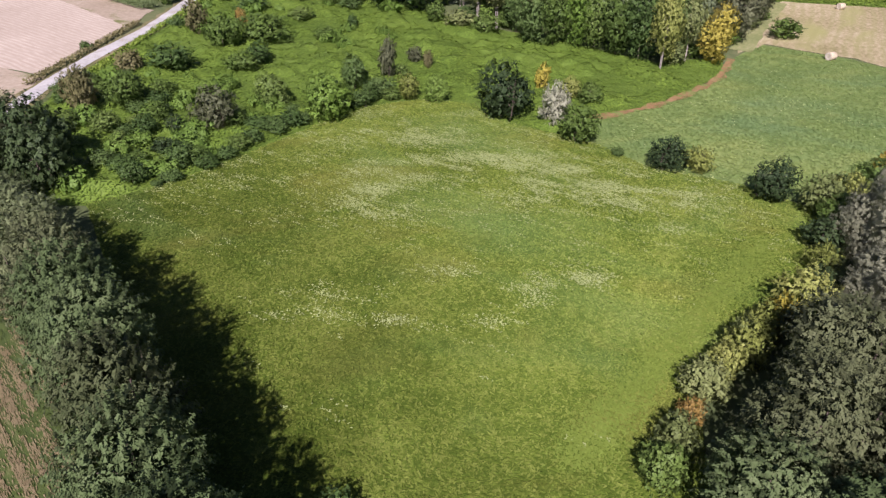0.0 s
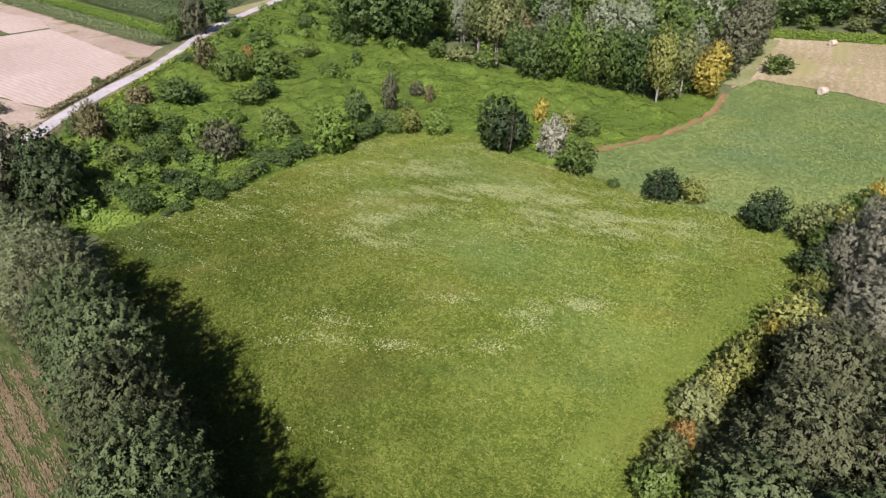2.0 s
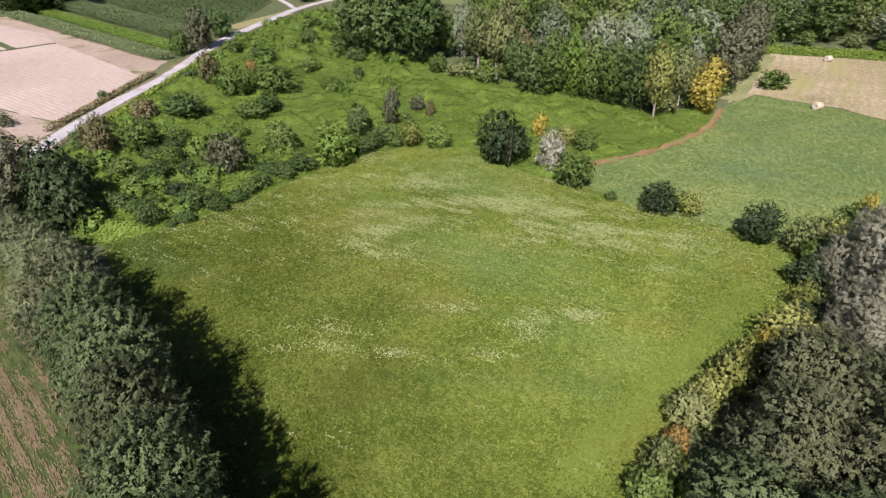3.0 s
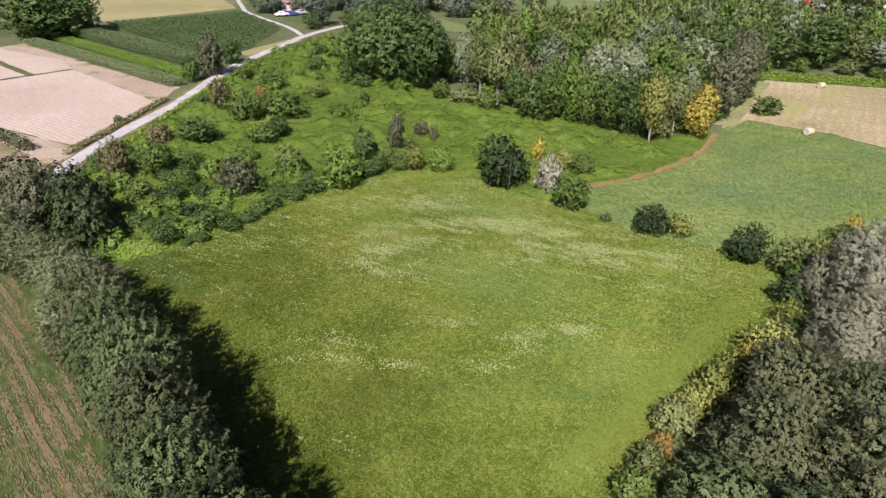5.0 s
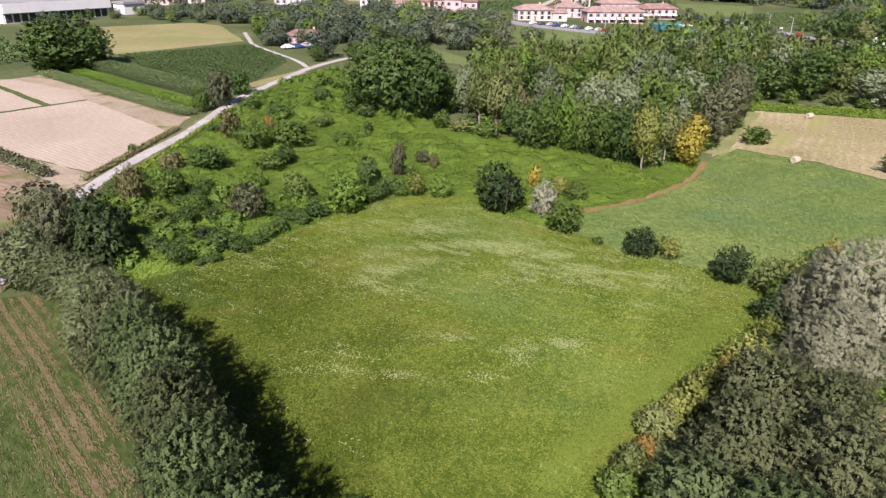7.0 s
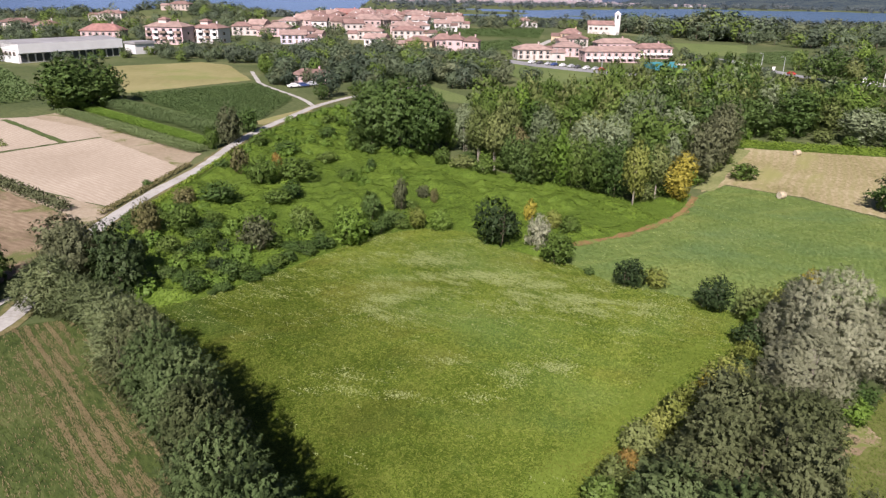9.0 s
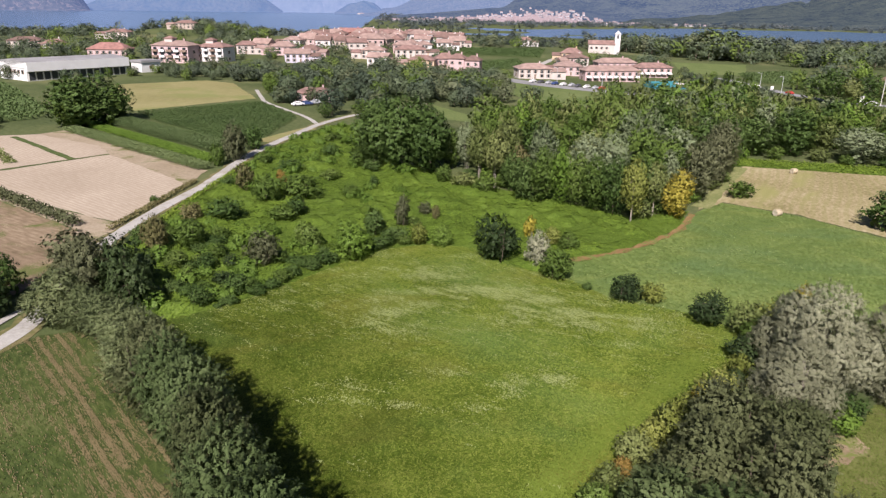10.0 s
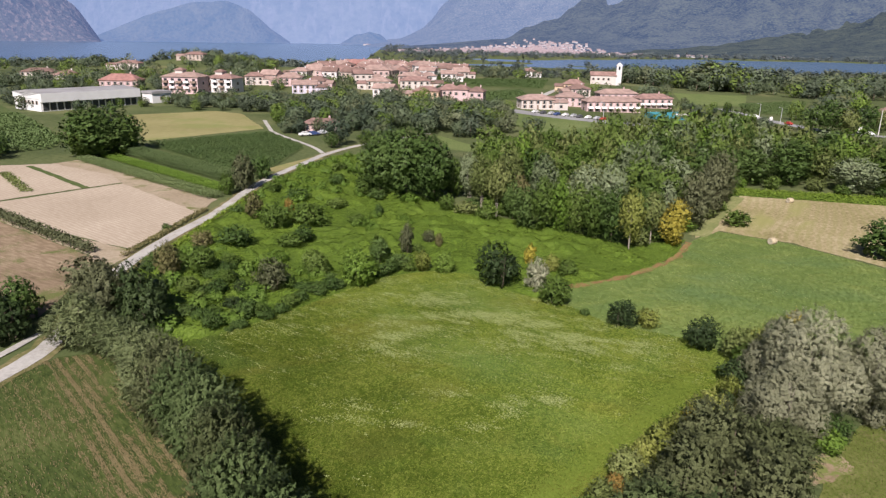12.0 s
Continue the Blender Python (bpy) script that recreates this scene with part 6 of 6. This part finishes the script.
part("fascia", join("fascia", [box(-22.3, 22.3, -12.6, -11, 3.8, 7.4), box(-22.3, -22, -11, 11.3, 5.0, 7.2), box(22, 22.3, -11, 11.3, 5.0, 7.2), box(-22.3, 22.3, 11, 11.3, 5.0, 7.2)], [M_CLAD]), ware)
part("roof", mesh_of("roof", [(-22.3, -12.4, 7.4), (22.3, -12.4, 7.4), (22.3, 0, 8.4), (-22.3, 0, 8.4), (22.3, 11.3, 7.2), (-22.3, 11.3, 7.2), (-22.3, 0, 5.6), (22.3, 0, 5.6)], [(0, 1, 2, 3), (3, 2, 4, 5), (0, 3, 6), (3, 5, 6), (1, 7, 2), (2, 7, 4)], [M_SHEET]), ware)
for i in range(14):
    part("window", join("window", [box(-1.2, 1.2, -0.12, 0.0, 0.3, 3.4), box(-1.35, -1.2, -0.16, 0, 0.3, 3.5), box(1.2, 1.35, -0.16, 0, 0.3, 3.5)], [M_DARKGLASS, M_TRIM], [0, 1, 1]), ware).location = (-20 + i * 3.05, -11.0, 0)
for i in range(6):
    window_on(ware, pose(-22.0, -8 + 3.2 * i, 3.4, 0, 0, -90))
annex = thing("annex", "low white annex beside the warehouse", "warehouse", at=pose(-147, 316, float(gz(-147, 316)), 0, 0, 57))
part("wall", join("wall", [box(-5, 5, -4, 4, -2, 4.4)], [M_CLAD]), annex)
part("roof", join("roof", [box(-5.4, 5.4, -4.6, 4.4, 4.4, 5.4)], [M_SHEET]), annex)
window_on(annex, pose(0, -4, 2.2))

# church on its knoll
church = thing("church", "small cream church with a pale bell tower", "church", at=pose(101, 506, float(gz(101, 506)), 0, 0, -8))
v, f = box(-9, 9, -4.5, 4.5, -2, 6)
part("nave", mesh_of("nave", v + [(-9, 0, 8.6), (9, 0, 8.6)], f[:1] + [(4, 5, 9, 8), (6, 7, 8, 9), (5, 6, 9), (7, 4, 8)] + f[2:], [WALLS["cream"]]), church)
part("roof", roof_mesh(18, 9, 6, 8.8, 0.5, M_ROOF, False), church)
tower = part("bell_tower", join("bell_tower", [box(-1.9, 1.9, -1.9, 1.9, -2, 13.2), box(-2.15, 2.15, -2.15, 2.15, 9.4, 9.8), box(-2.2, 2.2, -2.2, 2.2, 13.2, 13.6)], [WALLS["white"]]), church)
tower.location = (10.9, -2, 0)
part("spire", mesh_of("spire", [(-2.0, -2.0, 13.6), (2.0, -2.0, 13.6), (2.0, 2.0, 13.6), (-2.0, 2.0, 13.6), (0, 0, 15.6)], [(0, 1, 4), (1, 2, 4), (2, 3, 4), (3, 0, 4), (3, 2, 1, 0)], [M_TRIM]), tower)
part("belfry_opening", join("belfry_opening", [box(-0.6, 0.6, -2.0, -1.85, 10.2, 12.6)], [M_PANE]), tower)
for i in range(4):
    window_on(church, pose(-7 + i * 3.6, -4.5, 3.6))


# parked cars below the village
def car_kind(paint):
    body = [(-2.1, 0.35), (-2.15, 0.75), (-1.9, 0.92), (-1.35, 0.98), (-0.75, 1.42), (0.75, 1.46), (1.35, 1.0), (2.0, 0.85), (2.15, 0.6), (2.1, 0.35)]
    verts = [(x, s * (0.86 if z < 1.2 else 0.68), z) for s in (-1, 1) for x, z in body]
    n = len(body)
    faces = [tuple(range(n)), tuple(range(2 * n - 1, n - 1, -1))] + [(i, i + n, (i + 1) % n + n, (i + 1) % n) for i in range(n)]
    glass = [box(-1.1, 1.05, -0.80, 0.80, 1.02, 1.30)]
    wheel = []
    for i in range(10):
        a = 2 * math.pi * i / 10
        wheel.append((0.32 * math.cos(a), -0.1, 0.32 * math.sin(a)))
    wheel += [(x, 0.1, z) for x, _, z in wheel]
    wf = [tuple(range(10)), tuple(range(19, 9, -1))] + [(i, i + 10, (i + 1) % 10 + 10, (i + 1) % 10) for i in range(10)]
    return mesh_of("body", verts, faces, [paint]), join("glazing", glass, [M_PANE]), mesh_of("wheel", wheel, wf, [M_TYRE])


M_TYRE = plain("tyre_rubber", (0.03, 0.03, 0.03), 0.8, 0.2)
PAINTS = [("white", plain("white_car_paint", (0.75, 0.75, 0.74), 0.3, 0.05)), ("silver-grey", plain("silver_car_paint", (0.42, 0.43, 0.45), 0.3, 0.05)), ("dark blue", plain("blue_car_paint", (0.05, 0.08, 0.2), 0.3, 0.05)), ("dark grey", plain("grey_car_paint", (0.09, 0.09, 0.1), 0.3, 0.05)), ("red", plain("red_car_paint", (0.4, 0.05, 0.04), 0.3, 0.05))]
CARS = [(w, car_kind(m)) for w, m in PAINTS]


def park(i, x, y, turn):
    word, (bd, gl, wh) = CARS[i % len(CARS)]
    root = thing("car", f"small {word} car parked " + ("among the farm trees" if x < 0 else "on the grey road"), "car", "parked cars", pose(x, y, float(gz(x, y)) + 0.14, 0, 0, turn))
    part("body", bd, root)
    part("glazing", gl, root)
    for a in (-1.35, 1.35):
        for b in (-0.8, 0.8):
            part("wheel", wh, root).location = (a, b, 0.32)


for i in range(11):
    park((0, 3, 1, 2, 0, 1, 3, 0, 1, 4, 3)[i], 36 + i * 3.3 + (i % 3) * 0.4, 331 - i * 2.35, 52)
for i, (x, y) in enumerate([(-54.5, 221.8), (-52.1, 223.9), (-49.6, 227.5)]):
    park((0, 2, 1)[i], x, y, 40)
park(0, 152.6, 352, 96)
park(4, 156.5, 322, 105)
park(0, 176, 287, 150)


# lamp posts along the roads
M_POST = plain("grey_steel", (0.45, 0.46, 0.47), 0.5, 0.1)
M_CONCRETE = plain("pale_concrete", (0.60, 0.58, 0.54), 0.85, 0.15)


def post(x, y, h, name="street_lamp", label="tall grey street lamp beside the main road", mat=None, arm=True):
    root = thing(name, label, "street lamp" if arm else "pole", "road poles", pose(x, y, float(gz(x, y))))
    vs, fs = [], []
    branch(vs, fs, (0, 0, -0.4), (0, 0, h), 0.16 if arm else 0.22, 0.08 if arm else 0.13, 8)
    part("pole", mesh_of("pole", vs, fs, [mat or M_POST], smooth_all=True), root)
    if arm:
        vs, fs = [], []
        branch(vs, fs, (0, 0, h - 0.1), (-1.3, -0.2, h + 0.25), 0.05, 0.04, 6)
        part("arm", mesh_of("arm", vs, fs, [M_POST]), root)
        part("lamp_head", join("lamp_head", [box(-2.0, -1.2, -0.38, -0.05, h + 0.18, h + 0.33)], [M_POST]), root)


post(176.7, 282, 11.5, "concrete_pole", "tall pale concrete pole beside the road", M_CONCRETE, False)
for x, y in [(149.5, 340), (152.5, 322), (160, 303), (47, 325), (66, 312)]:
    post(x, y, 8.0)


def road_sign(x, y, w, h, lift):
    root = thing("road_sign", "plain white sign board on two grey posts", "sign", "road signs", pose(x, y, float(gz(x, y)), 0, 0, 8))
    for s in (-1, 1):
        part("post", join("post", [box(s * w * 0.35 - 0.06, s * w * 0.35 + 0.06, -0.06, 0.06, -0.3, lift + h)], [M_POST]), root)
    part("board", join("board", [box(-w / 2, w / 2, -0.14, -0.07, lift, lift + h)], [M_AWNING]), root)


road_sign(173, 290, 1.8, 2.6, 0.8)
road_sign(150, 327, 1.5, 1.6, 1.6)

# sports court by the terrace
M_COURT = plain("teal_court", (0.05, 0.22, 0.25), 0.7, 0.15, 0.4)
court = thing("sports_court", "teal sports court with a pale fence and white awning", "court", at=pose(101, 331, float(gz(101, 331)) + 0.2, 0, 0, 12))
part("surface", join("surface", [box(-9, 9, -6, 6, -0.4, 0.0)], [M_COURT]), court)
part("windbreak", join("windbreak", [box(-9, 9, 5.9, 6.0, 0, 2.4), box(-9.1, -9, -6, 6, 0, 2.4)], [M_COURT]), court)
for i in range(7):
    part("fence_post", join("fence_post", [box(-0.06, 0.06, -0.06, 0.06, 0, 3.0)], [M_POST]), court).location = (-9 + 3 * i, 6.1, 0)
part("awning", mesh_of("awning", [(2, -5.5, 2.0), (8, -5.5, 2.0), (8, -2.5, 2.4), (2, -2.5, 2.4), (2, -5.5, 1.9), (8, -5.5, 1.9), (8, -2.5, 2.3), (2, -2.5, 2.3)], [(0, 1, 2, 3), (7, 6, 5, 4), (0, 4, 5, 1), (2, 6, 7, 3), (1, 5, 6, 2), (3, 7, 4, 0)], [M_TRIM]), court)


# round hay bales
M_BALE = soil("bale_straw", (0.36, 0.28, 0.17), (0.50, 0.42, 0.29), (0.60, 0.53, 0.40), 0.8, 6, (1, 1, 3), relief=0.7, dist=0.05)
M_NET = soil("bale_end_straw", (0.42, 0.36, 0.26), (0.54, 0.48, 0.37), (0.64, 0.59, 0.48), 1.0, 8, relief=0.6, dist=0.05)


def bale(x, y, turn):
    root = thing("hay_bale", "round straw-coloured hay bale on the mown field", "hay bale", "hay bales", pose(x, y, float(gz(x, y)) + 0.62, 0, 0, turn))
    n, vs, fs = 22, [], []
    for k, (px, rr) in enumerate([(-0.62, 0.60), (-0.56, 0.66), (0.56, 0.66), (0.62, 0.60)]):
        for i in range(n):
            a = 2 * math.pi * i / n
            w = rr * (1 + 0.02 * math.sin(5 * a + k))
            vs.append((px, w * math.cos(a), w * math.sin(a) * 0.96))
    for k in range(3):
        for i in range(n):
            j = (i + 1) % n
            fs.append((k * n + i, k * n + j, (k + 1) * n + j, (k + 1) * n + i))
    part("roll", mesh_of("roll", vs, fs, [M_BALE], smooth_all=True), root)
    for s in (-1, 1):
        ring = [(s * 0.615, 0, 0)]
        for rr in (0.2, 0.4, 0.6):
            for i in range(n):
                a = 2 * math.pi * i / n
                ring.append((s * (0.615 + 0.02 * math.cos(rr * 14)), rr * math.cos(a), rr * math.sin(a) * 0.96))
        fc = [(0, 1 + i, 1 + (i + 1) % n) for i in range(n)]
        for k in range(2):
            for i in range(n):
                j = (i + 1) % n
                fc.append((1 + k * n + i, 1 + (k + 1) * n + i, 1 + (k + 1) * n + j, 1 + k * n + j))
        part("end_face", mesh_of("end_face", ring, fc, [M_NET]), root)


bale(58.8, 103.9, 205)
bale(78.5, 141.6, 200)


# ---- trees between the houses ----
CLEAR = [STUBBLE, VINES, [(-2, 378), (45, 378), (64, 462), (70, 525), (-5, 520)], [(128, 338), (180, 345), (238, 466), (205, 505), (150, 495), (126, 420)], [(16, 300), (34, 240), (78, 262), (72, 292), (46, 318), (26, 332)], [(-9, 238), (-6, 205), (5, 200), (6, 212)], [(-3, 514), (63, 522), (53, 462), (3, 465)], [(10, 423), (37, 450), (40, 404), (13, 378)],
         [(144, 477), (202, 496), (170, 412), (133, 413)], [(168, 420), (232, 466), (176, 354), (160, 378)], [(12, 348), (44, 312), (96, 282), (98, 300), (74, 314), (30, 350)], [(147, 395), (149, 318), (164, 288), (172, 296), (162, 320), (157, 395)]]
far_rows = []
for poly, n, h in FARGROVES:
    for x, y in scatter(rt, poly, n):
        if any(bool(inside(c, x, y)) for c in CLEAR) or any((x - a) ** 2 + (y - b) ** 2 < g * g for a, b, g in BUILT):
            continue
        s = rt.uniform(0.6, 1.2)
        far_rows.append(((K_FAR if y < 400 else K_HAZE)[("dark", "mid", "olive", "mid", "dark", "bright")[int(rt.integers(0, 6))]][int(rt.integers(0, 2))], x, y, h * s, h * s * rt.uniform(0.5, 0.72), rt.uniform(0, 6.28)))
woods("village_trees", "green trees round the village and its gardens", far_rows)
